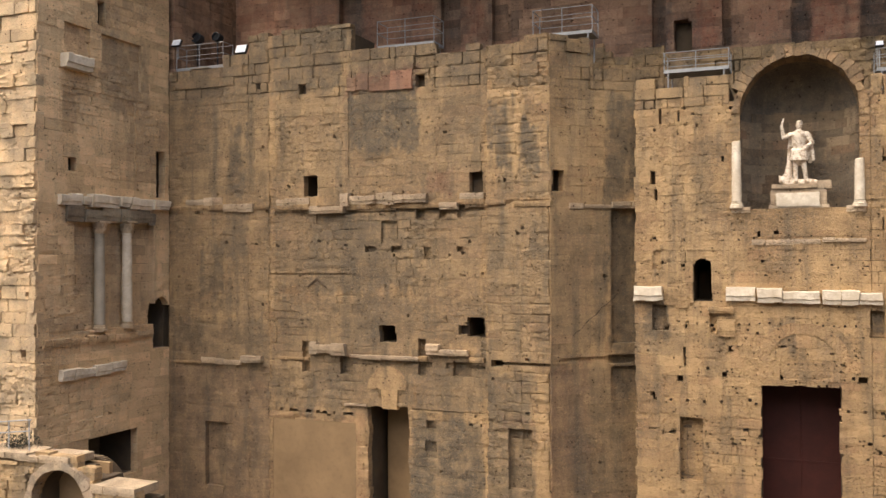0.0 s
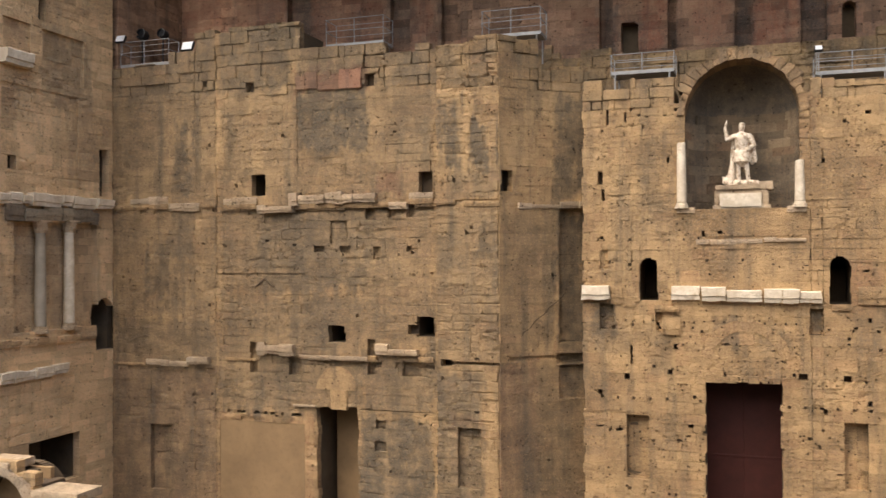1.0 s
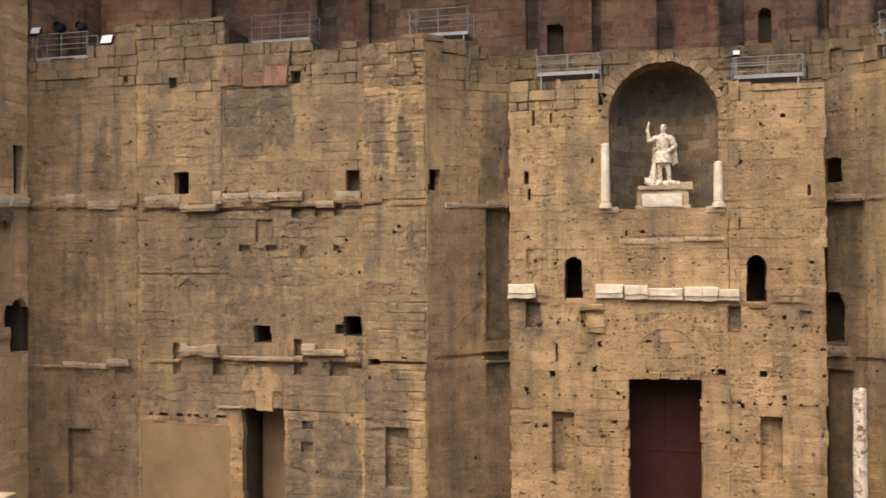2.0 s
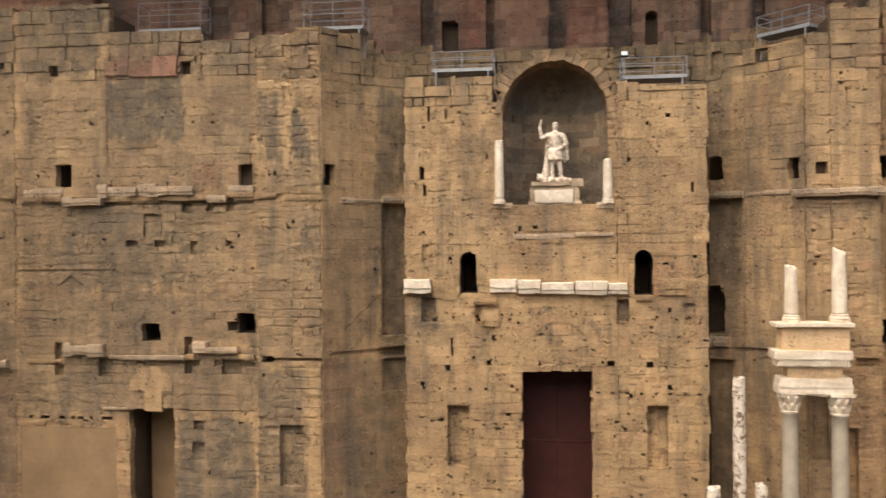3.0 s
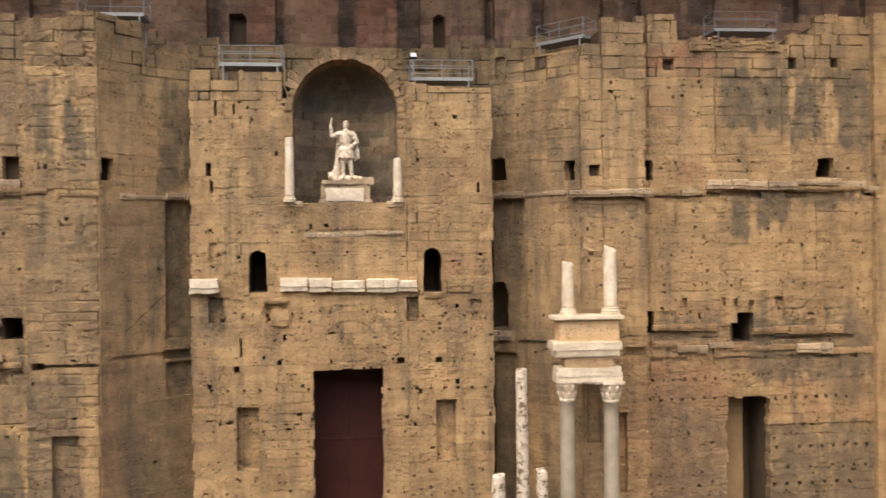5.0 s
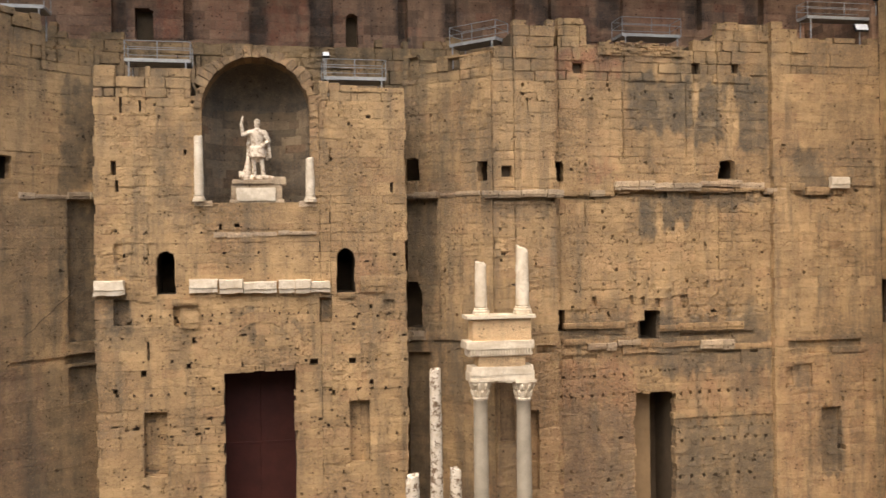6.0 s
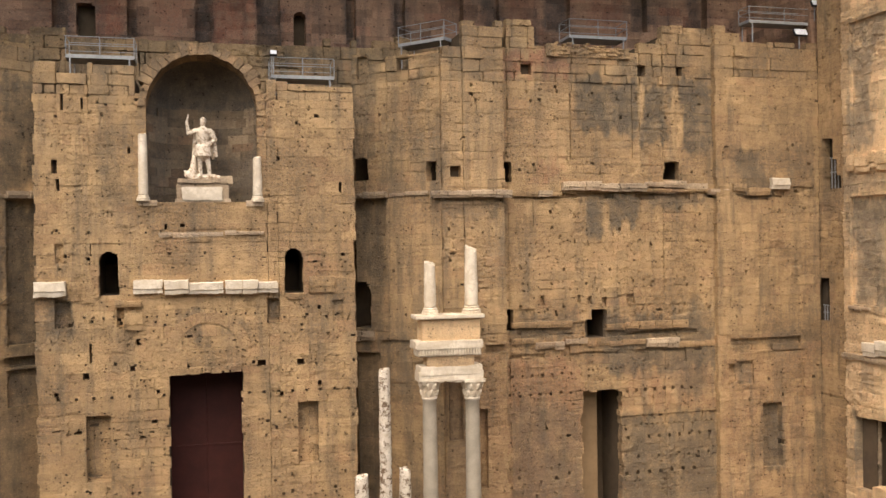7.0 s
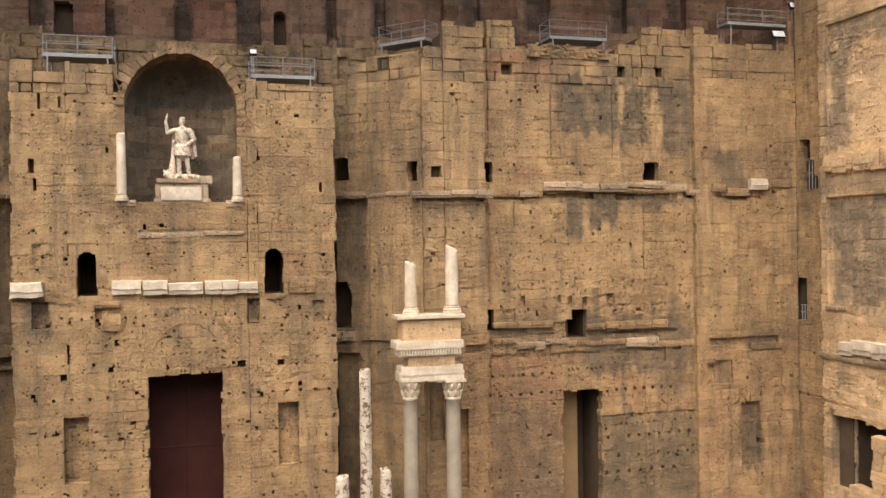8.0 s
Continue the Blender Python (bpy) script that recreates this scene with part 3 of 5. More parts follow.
wall_le = Wall("wall_west_bay", [(-32.5, 40.165), (-26.1, 40.165)], "ochre sandstone wall bay with a loose-coursed top", OCHRE, 0.46, 2.6, 3)
wall_le.grey_gain = 1.05
wall_le.build(-1, [(0.04, 3.58, 25.83), (3.58, 5.19, 26.4), (5.2, 6.6, 27.31)],
              [(5.72, 5.96, 24.44, 24.76, 0.3)],
              [(2.42, 3.76, 3.35, 6.79, 0.33), (2.46, 5.16, 7.86, 9.68, 0.05)] + channel(0.2, 6.4, 17.85, 18.12, 0.14, 9, 0.7) + channel(1.0, 6.3, 9.55, 9.86, 0.12, 10, 0.6),
              # besides stains, the grey boxes down to the floor paint in shade
              [(3.83, 5.18, 19.05, 22.88, 0, 0.85), (2.21, 3.74, 13.65, 16.39, 0, 0.7), (3.57, 5.17, 15.46, 18.19, 0, 0.6), (0.02, 6.54, 0, 9.89, 1, 0.3),
    (0.02, 6.54, 0, 12.37, 0, 0.5), (1.91, 6.22, 12.5, 13.63, 0, 0.4), (5.36, 6.4, 19.01, 21.74, 2, 0.4), (0.04, 6.59, 23.89, 27.95, 0, 0.6),
    (0.04, 6.58, 18.41, 24.67, 0, 0.4), (0.03, 6.56, 12.51, 18.59, 0, 0.25)],
              loose=24.45, parts=300, pits=60, ext=(1.0, -0.2), jag=(False, False), tooth=(0.0, 0.12))
wall_le.ledge("cornice", [(2.24, 4.74, 9.89, 10.22, 0.22), (4.81, 6.11, 9.98, 10.44, 0.4), (3.68, 5.53, 17.97, 18.43, 0.25), (1.17, 3.57, 18.37, 18.81, 0.12)], "short worn cornice stones on the west bay")
wall_le.ledge("string_course", [(0.22, 3.57, 18.13, 18.4, 0.1), (5.53, 6.51, 18.12, 18.38, 0.14), (0.02, 2.13, 9.85, 10.01, 0.1)], "eroded ochre string course", OCHRE, rough=0.06)

SOCKET = 7.61
SOCKETS = [0.67 + 0.52 * i + 0.1 * math.sin(i * 2.1) for i in range(9)]
wall_lb = Wall("wall_west_recess", [(-26.1, 40.205), (-13.7, 40.205)], "recessed ochre wall with a tall side doorway and sockets", OCHRE, 0.45, 2.6, 5)
# strengthens every grey box, so the whole recess comes out darker
wall_lb.grey_gain = 1.35
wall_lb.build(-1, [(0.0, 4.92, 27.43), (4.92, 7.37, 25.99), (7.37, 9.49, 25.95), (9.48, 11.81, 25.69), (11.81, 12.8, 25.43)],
              [(2.13, 2.91, 18.71, 19.74, 2.4), (11.22, 11.91, 18.63, 19.62, 0.6), (6.46, 7.31, 11.35, 12.17, 2.4), (11.1, 11.96, 11.74, 12.66, 2.4),
    (10.64, 11.13, 11.85, 12.3, 0.3), (1.85, 2.28, 24, 24.52, 0.45), (8.43, 8.93, 23.88, 24.52, 0.5)] + ragged((5.85, 8, 0, 8.1, 2.5), 0.12, 4) + [(0.25, 5.12, 0, 7.23, 0.3)] + sockets(*[1.53, 7.3, 17.56], 0.36, 0.05, 21) + sockets(*[4.15, 11.44, 15.14], 0.57, 0.05, 22) + sockets(*[0.5, 6.66, 12.14], 0.51, 0.06, 23) + sockets(*[6.96, 11.41, 8.84], 0.46, 0.06, 24) + [(s, s + w, SOCKET, SOCKET + 0.16, 0.3) for s, w in zip(SOCKETS, (0.16, 0.3, 0.14, 0.34, 0.2, 0.3, 0.14, 0.3, 0.2))],
              [(4.72, 8.49, 19.41, 23.99, 0.05), (8.36, 8.49, 19.5, 23.97, 0.16), (2.04, 2.49, 9.71, 11.27, 0.3), (4.23, 4.83, 9.68, 10.56, 0.32),
    (8.52, 8.93, 9.83, 11.58, 0.35), (10.34, 11.32, 9.82, 10.54, 0.35), (9.62, 10.02, 17.43, 17.93, 0.35), (8.4, 8.9, 17.45, 18.07, 0.35),
    (2.84, 4.38, 17.28, 18.2, 0.1), (8.14, 11.99, 8.11, 8.16, 0.2), (9.04, 9.45, 7.32, 7.63, 0.2)] + [(6.56, 7.48, 16.25, 17.35, 0.12), (5.65, 6.24, 15.81, 16.13, 0.25), (7.08, 7.66, 15.8, 16.12, 0.25), (8.84, 9.22, 15.52, 16.07, 0.2),
    (10.58, 10.89, 15.81, 16.08, 0.25), (0.07, 5.17, 14.66, 14.77, 0.08), (2.89, 4.38, 17.45, 17.83, 0.25), (8.46, 8.6, 17.42, 18.09, 0.3),
    (8.88, 9.71, 17.84, 18.16, 0.3), (10.59, 11.02, 17.46, 18.17, 0.3), (-1.1, 0.15, 18.33, 18.81, 0.2), (4.23, 4.96, 9.68, 10.53, 0.35),
    (8.95, 9.48, 7.25, 7.65, 0.25), (8.88, 9.5, 6.13, 6.64, 0.2)] + channel(0.4, 12.0, 17.62, 17.95, 0.17, 1) + channel(4.9, 12.0, 10.16, 10.48, 0.2, 2) + channel(0.3, 5.6, 7.25, 7.5, 0.08, 3, 0.5),
              # grey boxes mix weathering with shade painted low on the wall
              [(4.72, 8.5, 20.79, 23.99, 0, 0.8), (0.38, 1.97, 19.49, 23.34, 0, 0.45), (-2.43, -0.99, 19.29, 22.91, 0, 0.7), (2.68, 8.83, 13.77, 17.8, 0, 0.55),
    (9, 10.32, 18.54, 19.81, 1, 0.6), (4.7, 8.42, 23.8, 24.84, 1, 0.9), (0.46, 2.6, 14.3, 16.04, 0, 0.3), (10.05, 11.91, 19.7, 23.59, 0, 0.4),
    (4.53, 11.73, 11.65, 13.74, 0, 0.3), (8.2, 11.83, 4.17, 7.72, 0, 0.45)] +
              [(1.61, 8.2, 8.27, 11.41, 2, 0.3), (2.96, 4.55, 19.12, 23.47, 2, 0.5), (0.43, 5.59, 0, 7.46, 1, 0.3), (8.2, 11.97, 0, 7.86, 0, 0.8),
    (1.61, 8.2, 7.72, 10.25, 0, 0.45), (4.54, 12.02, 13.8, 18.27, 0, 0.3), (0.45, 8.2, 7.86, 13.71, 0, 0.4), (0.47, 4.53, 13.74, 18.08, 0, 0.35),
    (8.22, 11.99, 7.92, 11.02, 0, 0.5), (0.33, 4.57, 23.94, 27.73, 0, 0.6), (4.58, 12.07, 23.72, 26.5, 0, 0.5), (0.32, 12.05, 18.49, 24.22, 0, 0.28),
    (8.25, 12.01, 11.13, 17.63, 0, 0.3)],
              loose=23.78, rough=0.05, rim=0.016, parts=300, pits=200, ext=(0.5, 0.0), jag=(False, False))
wall_lb.ledge("cornice", [(4.36, 9.08, 18.13, 18.76, 0.4), (2.52, 4.57, 17.79, 18.23, 0.35), (9.73, 10.67, 17.85, 18.2, 0.3), (0.47, 2.49, 18.26, 18.66, 0.15),
    (10.76, 11.99, 18.2, 18.61, 0.2)], "pale broken cornice blocks across the west recess")
wall_lb.ledge("cornice", [(2.53, 4.61, 10.63, 11.26, 0.4), (4.83, 8.57, 10.48, 10.7, 0.3), (9.05, 9.7, 10.84, 11.37, 0.4), (9.7, 11.21, 10.83, 11.11, 0.35),
    (4.51, 5.76, 8.09, 8.23, 0.15)], "worn lower cornice blocks over the west doorway")
wall_lb.ledge("string_course", [(0.43, 2.48, 18.03, 18.31, 0.16), (4.61, 9.73, 17.95, 18.21, 0.14), (10.67, 11.99, 18.09, 18.34, 0.16), (0.61, 2.46, 10.28, 10.45, 0.12),
    (8.57, 9.05, 10.49, 10.75, 0.2), (11.21, 11.95, 10.54, 10.78, 0.2)], "eroded ochre string course", OCHRE, rough=0.06)
wall_lb.ledge("voussoir_band", [(4.66, 8.27, 23.81, 24.79, 0.1)], "reddish lintel stones over a blocked panel", BURNT, category="lintel")

wall_lp = Wall("wall_west_pier", [(-14.0, 40), (-10.85, 40)], "weathered west pier of the central recess", OCHRE, 0.45, 2.2, 6)
wall_lp.grey_gain = 1.25
wall_lp.build(-1, [(-0.09, 1.73, 25.49), (1.73, 3.2, 25.78)],
              [(0.26, 0.82, 10.41, 10.73, 0.6)],
              [(1.08, 2.22, 4.74, 7.57, 0.33), (0.82, 3.12, 10.51, 10.64, 0.25), (-0.02, 0.26, 10.2, 10.38, 0.2), (-0.04, 3.16, 17.89, 18.21, 0.06)],
              # grey in the niche and over the pier's foot is painted shade
              [(0.18, 1.2, 19.63, 22.87, 0, 0.85), (1.71, 2.79, 19.57, 21.86, 0, 0.85), (0.31, 3.11, 18.26, 19.67, 0, 0.35), (0.05, 3.13, 22.69, 23.68, 2, 0.5),
    (1.22, 1.7, 19.61, 22.81, 2, 0.6), (0.01, 3.08, 14.36, 17.54, 2, 0.45), (2.1, 2.71, 15.66, 17.5, 0, 0.6), (0.15, 1.4, 14.88, 16.47, 0, 0.5),
    (0.81, 2.32, 7.64, 8.13, 1, 0.6), (1.14, 2.22, 4.74, 7.57, 0, 0.6), (2.32, 3.08, 5.01, 9.12, 2, 0.4), (-0.08, 2.3, 0, 10.08, 0, 0.6),
    (0.02, 3.11, 10.2, 18.07, 0, 0.3)],
              loose=23.59, rough=0.075, rim=0.02, parts=160, pits=45)
wall_lp.ledge("cornice", [(-0.04, 1, 17.94, 18.29, 0.15), (1.41, 3.16, 17.84, 18.17, 0.12)], "eroded cornice stub on the west pier", OCHRE)

# concave wall between pier and centre
LX = [(-10.85 + 3.65 * u - 0.35 * math.sin(math.pi * u), 40 + 3.0 * u) for u in [i / 6 for i in range(7)]]
wall_lx = Wall("wall_west_curve", LX, "smooth concave wall of the central recess, west side", OCHRE, 0.46, 1.6, 7)
wall_lx.grey_gain = 1.2
wall_lx.build(-1, [(-0.08, 2.17, 25.74), (2.16, 2.85, 24.94), (2.85, 4.87, 24.53)],
              [(0.13, 0.73, 18.57, 19.54, 1.5)],
              [(3.19, 4.76, 11.47, 17.77, 0.3), (0.53, 3.05, 10.66, 10.87, 0.1), (3.05, 4.75, 10.51, 10.94, 0.3), (3.14, 4.74, 8.78, 10.39, 0.2)],
              # grey toward the centre block is its shade put into the colour
              [(2.99, 4.81, 18.2, 23.32, 0, 0.7), (3.19, 4.74, 8.78, 17.77, 0, 0.7), (-0.18, 1.94, 4.39, 10.6, 1, 0.45), (0.01, 2.9, 11.11, 17.87, 0, 0.25),
    (-0.18, 4.69, 0, 10.6, 0, 0.4)],
              loose=23.73, rough=0.02, gap=0.005, rim=0.008, parts=160, pits=30, ext=(0.0, 0.0), jag=(False, False))
wall_lx.ledge("cornice", [(1.02, 3.19, 17.78, 18.05, 0.15), (3.2, 4.65, 17.83, 18.15, 0.35)], "thin pale cornice on the concave wall")

# ---- centre ----
wall_ce = Wall("wall_centre", [(-7.05, 40), (6.35, 40)], "central ochre sandstone block with the royal doorway and statue niche", OCHRE, 0.43, 2.8, 8)
NICHE = [(4.49, 9.09, 17.53, 21.55)][0]
SLIT_A, SLIT_B = [(2.55, 3.28, 13.6, 15.08), (10.2, 10.99, 13.5, 15.08)]
DOOR = [(5.3, 8.29, 0, 10.11)][0]
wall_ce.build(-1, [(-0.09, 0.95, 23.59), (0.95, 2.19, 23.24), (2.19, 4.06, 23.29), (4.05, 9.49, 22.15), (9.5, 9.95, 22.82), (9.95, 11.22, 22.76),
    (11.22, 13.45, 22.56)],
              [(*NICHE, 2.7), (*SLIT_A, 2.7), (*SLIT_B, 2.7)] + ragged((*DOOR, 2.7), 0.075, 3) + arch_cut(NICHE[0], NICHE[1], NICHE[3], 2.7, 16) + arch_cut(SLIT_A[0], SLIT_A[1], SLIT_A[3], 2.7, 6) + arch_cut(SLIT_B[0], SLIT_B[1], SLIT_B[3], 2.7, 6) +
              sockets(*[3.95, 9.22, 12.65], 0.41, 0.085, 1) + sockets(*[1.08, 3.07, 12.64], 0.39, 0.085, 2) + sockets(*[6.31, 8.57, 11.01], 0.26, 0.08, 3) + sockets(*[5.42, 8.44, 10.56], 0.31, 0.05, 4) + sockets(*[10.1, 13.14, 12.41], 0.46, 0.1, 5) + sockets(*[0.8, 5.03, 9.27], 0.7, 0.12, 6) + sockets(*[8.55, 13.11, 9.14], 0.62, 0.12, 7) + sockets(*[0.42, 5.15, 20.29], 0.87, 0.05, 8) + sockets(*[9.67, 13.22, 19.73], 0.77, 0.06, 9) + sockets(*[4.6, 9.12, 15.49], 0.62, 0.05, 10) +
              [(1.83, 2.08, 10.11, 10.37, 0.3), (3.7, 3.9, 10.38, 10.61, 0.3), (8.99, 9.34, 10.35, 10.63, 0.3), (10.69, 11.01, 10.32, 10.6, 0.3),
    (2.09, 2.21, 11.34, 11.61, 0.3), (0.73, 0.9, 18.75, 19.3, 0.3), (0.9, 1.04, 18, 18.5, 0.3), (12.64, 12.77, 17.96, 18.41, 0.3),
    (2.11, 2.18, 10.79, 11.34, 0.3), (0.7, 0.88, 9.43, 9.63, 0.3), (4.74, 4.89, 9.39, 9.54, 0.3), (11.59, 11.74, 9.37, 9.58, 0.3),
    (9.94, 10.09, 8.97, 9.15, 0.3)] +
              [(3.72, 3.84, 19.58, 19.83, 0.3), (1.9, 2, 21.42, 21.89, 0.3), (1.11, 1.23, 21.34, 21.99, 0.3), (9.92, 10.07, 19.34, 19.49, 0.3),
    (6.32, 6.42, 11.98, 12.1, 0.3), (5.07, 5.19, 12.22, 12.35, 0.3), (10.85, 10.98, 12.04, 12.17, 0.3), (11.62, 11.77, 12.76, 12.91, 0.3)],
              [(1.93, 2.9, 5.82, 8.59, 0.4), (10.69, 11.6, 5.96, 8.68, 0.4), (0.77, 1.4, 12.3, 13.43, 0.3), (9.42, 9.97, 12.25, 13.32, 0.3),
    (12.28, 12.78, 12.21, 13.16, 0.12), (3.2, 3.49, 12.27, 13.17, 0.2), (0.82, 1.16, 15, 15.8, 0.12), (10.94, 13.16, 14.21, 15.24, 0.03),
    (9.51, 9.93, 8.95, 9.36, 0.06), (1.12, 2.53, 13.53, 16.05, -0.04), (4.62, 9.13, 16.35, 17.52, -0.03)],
              # grey boxes that match the slots above shade them by colour
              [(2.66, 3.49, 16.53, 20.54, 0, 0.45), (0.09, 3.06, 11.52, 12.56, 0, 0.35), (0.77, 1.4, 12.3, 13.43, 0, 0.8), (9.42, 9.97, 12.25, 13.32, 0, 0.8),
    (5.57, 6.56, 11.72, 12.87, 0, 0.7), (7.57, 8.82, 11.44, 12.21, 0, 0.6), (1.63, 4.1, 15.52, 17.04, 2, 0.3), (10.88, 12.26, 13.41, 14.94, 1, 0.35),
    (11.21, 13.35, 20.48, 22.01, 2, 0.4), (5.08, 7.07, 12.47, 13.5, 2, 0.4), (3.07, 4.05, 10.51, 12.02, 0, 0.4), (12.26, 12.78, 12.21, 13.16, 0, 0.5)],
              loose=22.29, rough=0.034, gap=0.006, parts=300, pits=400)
wall_ce.ledge("cornice", [(3.89, 5.08, 13.55, 14.24, 0.4), (5.14, 7.59, 13.59, 14.2, 0.5), (7.64, 9.86, 13.54, 14.17, 0.5)], "bright white marble cornice blocks above the royal doorway", MARBLE, rough=0.075)
wall_ce.ledge("cornice", [(-0.01, 1.27, 13.52, 14.24, 0.45)], "isolated carved white marble cornice block", MARBLE, rough=0.09)
wall_ce.ledge("cornice", [(1.3, 2.33, 13.28, 14.25, 0.15), (11.23, 12.39, 13.51, 14.23, 0.25), (3.13, 4.2, 13.11, 13.42, 0.3), (3.5, 4.24, 12.13, 12.89, 0.25),
    (10.24, 10.99, 13.22, 13.51, 0.15)], "eroded ochre cornice stones beside the slit windows", OCHRE, rough=0.05)
wall_ce.ledge("shelf_ledge", [(4.91, 7.61, 16.01, 16.24, 0.08), (7.67, 9.33, 16.07, 16.29, 0.12)], "thin pale ledge beneath the statue niche", PALE, rough=0.015)
wall_ce.ledge("niche_sill", [(4.12, 4.92, 17.37, 17.62, 0.15), (8.59, 9.34, 17.33, 17.59, 0.15)], "pale sill stones beneath the niche columns", PALE)


def arch(wall, name, cs, cz, r0, r1, d0, d1, n, label, material, a0=0.0, a1=180.0, rough=0.04):
    """Voussoirs round an arch on a wall, each its own stone."""
    host = new(name)
    tagged(host, label, "arch")
    for i in range(n):
        b0, b1 = radians(a0 + (a1 - a0) * i / n + 0.3), radians(a0 + (a1 - a0) * (i + 1) / n - 0.3)
        out = r1 + noise.noise(Vector((i * 1.7, cz, r1))) * rough * 5
        verts, faces, m = [], [], 4
        for k in range(m + 1):
            a = b0 + (b1 - b0) * k / m
            for r, d in ((r0, d0), (r0, d1), ((r0 + out) / 2, d1), (out, d1), (out, d0)):
                p = wall.at(cs - r * math.cos(a), cz + r * math.sin(a), d)
                if d == d1:
                    p += noise.noise_vector(p * 3.3) * rough
                verts.append(p)
        for k in range(m):
            for q in range(5):
                e = k * 5
                faces.append((e + q, e + (q + 1) % 5, e + 5 + (q + 1) % 5, e + 5 + q))
        faces.append((0, 1, 2, 3, 4))
        faces.append(tuple(range(m * 5, m * 5 + 5))[::-1])
        grey = 0.3 + 0.35 * noise.noise(Vector((i * 0.9, cz, 3.0)))
        wall.finish(part("voussoir", (verts, faces), material, host), [(max(0.0, grey) * (1.0 if rough > 0.03 else 0.3), 0.15, 0.0, 1.0)] * len(verts))


NC, NR = (NICHE[0] + NICHE[1]) / 2, (NICHE[1] - NICHE[0]) / 2
arch(wall_ce, "niche_arch", NC, NICHE[3], NR + 0.005, NR + 0.5, -1.3, 0.1, 23, "ring of eroded ochre voussoirs round the statue niche", OCHRE, rough=0.075)
RELIEF = [(5.49, 8.32, 10.94, 12.44)][0]
arch(wall_ce, "blind_arch", (RELIEF[0] + RELIEF[1]) / 2, RELIEF[2], (RELIEF[1] - RELIEF[0]) / 2 - 0.02, (RELIEF[1] - RELIEF[0]) / 2 + 0.42, -0.2, 0.035, 9, "flush relieving arch above the royal doorway", OCHRE, 8, 172, 0.015)

# the apse-like shell inside the niche
shell = ([], [])
N = 18
for j, z in enumerate((NICHE[2] - 0.05, NICHE[2] + 1.2, NICHE[2] + 2.6, NICHE[3] + 0.3)):
    for i in range(N + 1):
        a = math.pi * i / N
        shell[0].append(wall_ce.at(NC - (NR + 0.12) * math.cos(a), z, -0.45 - 2.2 * math.sin(a)))
for k in range(1, 7):
    e = math.pi / 2 * k / 6
    for i in range(N + 1):
        a = math.pi * i / N
        shell[0].append(wall_ce.at(NC - (NR + 0.12) * math.cos(a) * math.cos(e), NICHE[3] + 0.3 + (NR - 0.05) * math.sin(e), -0.45 - 2.2 * math.sin(a) * math.cos(e)))
for j in range(9):
    for i in range(N):
        q = j * (N + 1) + i
        shell[1].append((q, q + 1, q + N + 2, q + N + 1))
# darker, greyer copy of the ochre stone; the niche's shade is in its colour
NICHESHADE = stone("shaded_niche_stone", (0.36, 0.26, 0.155), (0.26, 0.185, 0.112), (0.10, 0.088, 0.07), (0.25, 0.12, 0.06), 0.7)
dome = part("niche_shell", shell, NICHESHADE, None, "", True)
# extra grey puts the shadow of the arch head onto the dome
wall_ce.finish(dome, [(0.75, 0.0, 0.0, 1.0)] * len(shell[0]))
tagged(dome, "curved grey-brown back of the statue niche", "niche", kind="structure")
curve = [(-7.05 + NC - (NR + 0.03) * math.cos(math.pi * k / 16), 40.42 + 2.1 * math.sin(math.pi * k / 16)) for k in range(17)]
wall_niche = Wall("wall_niche", curve, "curved coursed stone wall inside the statue niche", NICHESHADE, 0.42, 0.3, 61)
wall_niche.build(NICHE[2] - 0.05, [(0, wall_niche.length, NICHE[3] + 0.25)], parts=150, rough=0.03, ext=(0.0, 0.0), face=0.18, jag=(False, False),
                 stain_shades=[(0, 9, NICHE[2], NICHE[2] + 2.2, 0, 0.5)])
floor_n = box_bm(-7.05 + NICHE[0] - 0.1, -7.05 + NICHE[1] + 0.1, 39.98, 42.5, NICHE[2] - 0.3, NICHE[2] - 0.01, 0)
tagged(part("niche_floor", floor_n, OCHRE), "stone floor of the statue niche", "floor", kind="structure")

wall_rear = Wall("wall_centre_rear", [(-12, 45.2), (12, 45.2)], "rough masonry behind the centre block", OCHRE, 0.5, 0.9, 18)
wall_rear.build(-1, [(-3.72, -0.57, 26.68), (-0.58, 2.57, 26.36), (2.57, 3.99, 25.96), (3.99, 5.56, 26.02), (5.56, 8.84, 25.54), (8.84, 17.64, 25.58),
    (17.64, 19.34, 25.91), (19.34, 21.32, 26), (21.33, 24.71, 26.2)], loose=20, rough=0.07, parts=160)

# ---- east side of the centre ----
RX = [(6.7 + 3.6 * u + 0.35 * math.sin(math.pi * u), 43 - 3.0 * u) for u in [i / 6 for i in range(7)]]
wall_rx = Wall("wall_east_curve", RX, "concave wall of the central recess with dark openings, east side", OCHRE, 0.46, 1.6, 9)
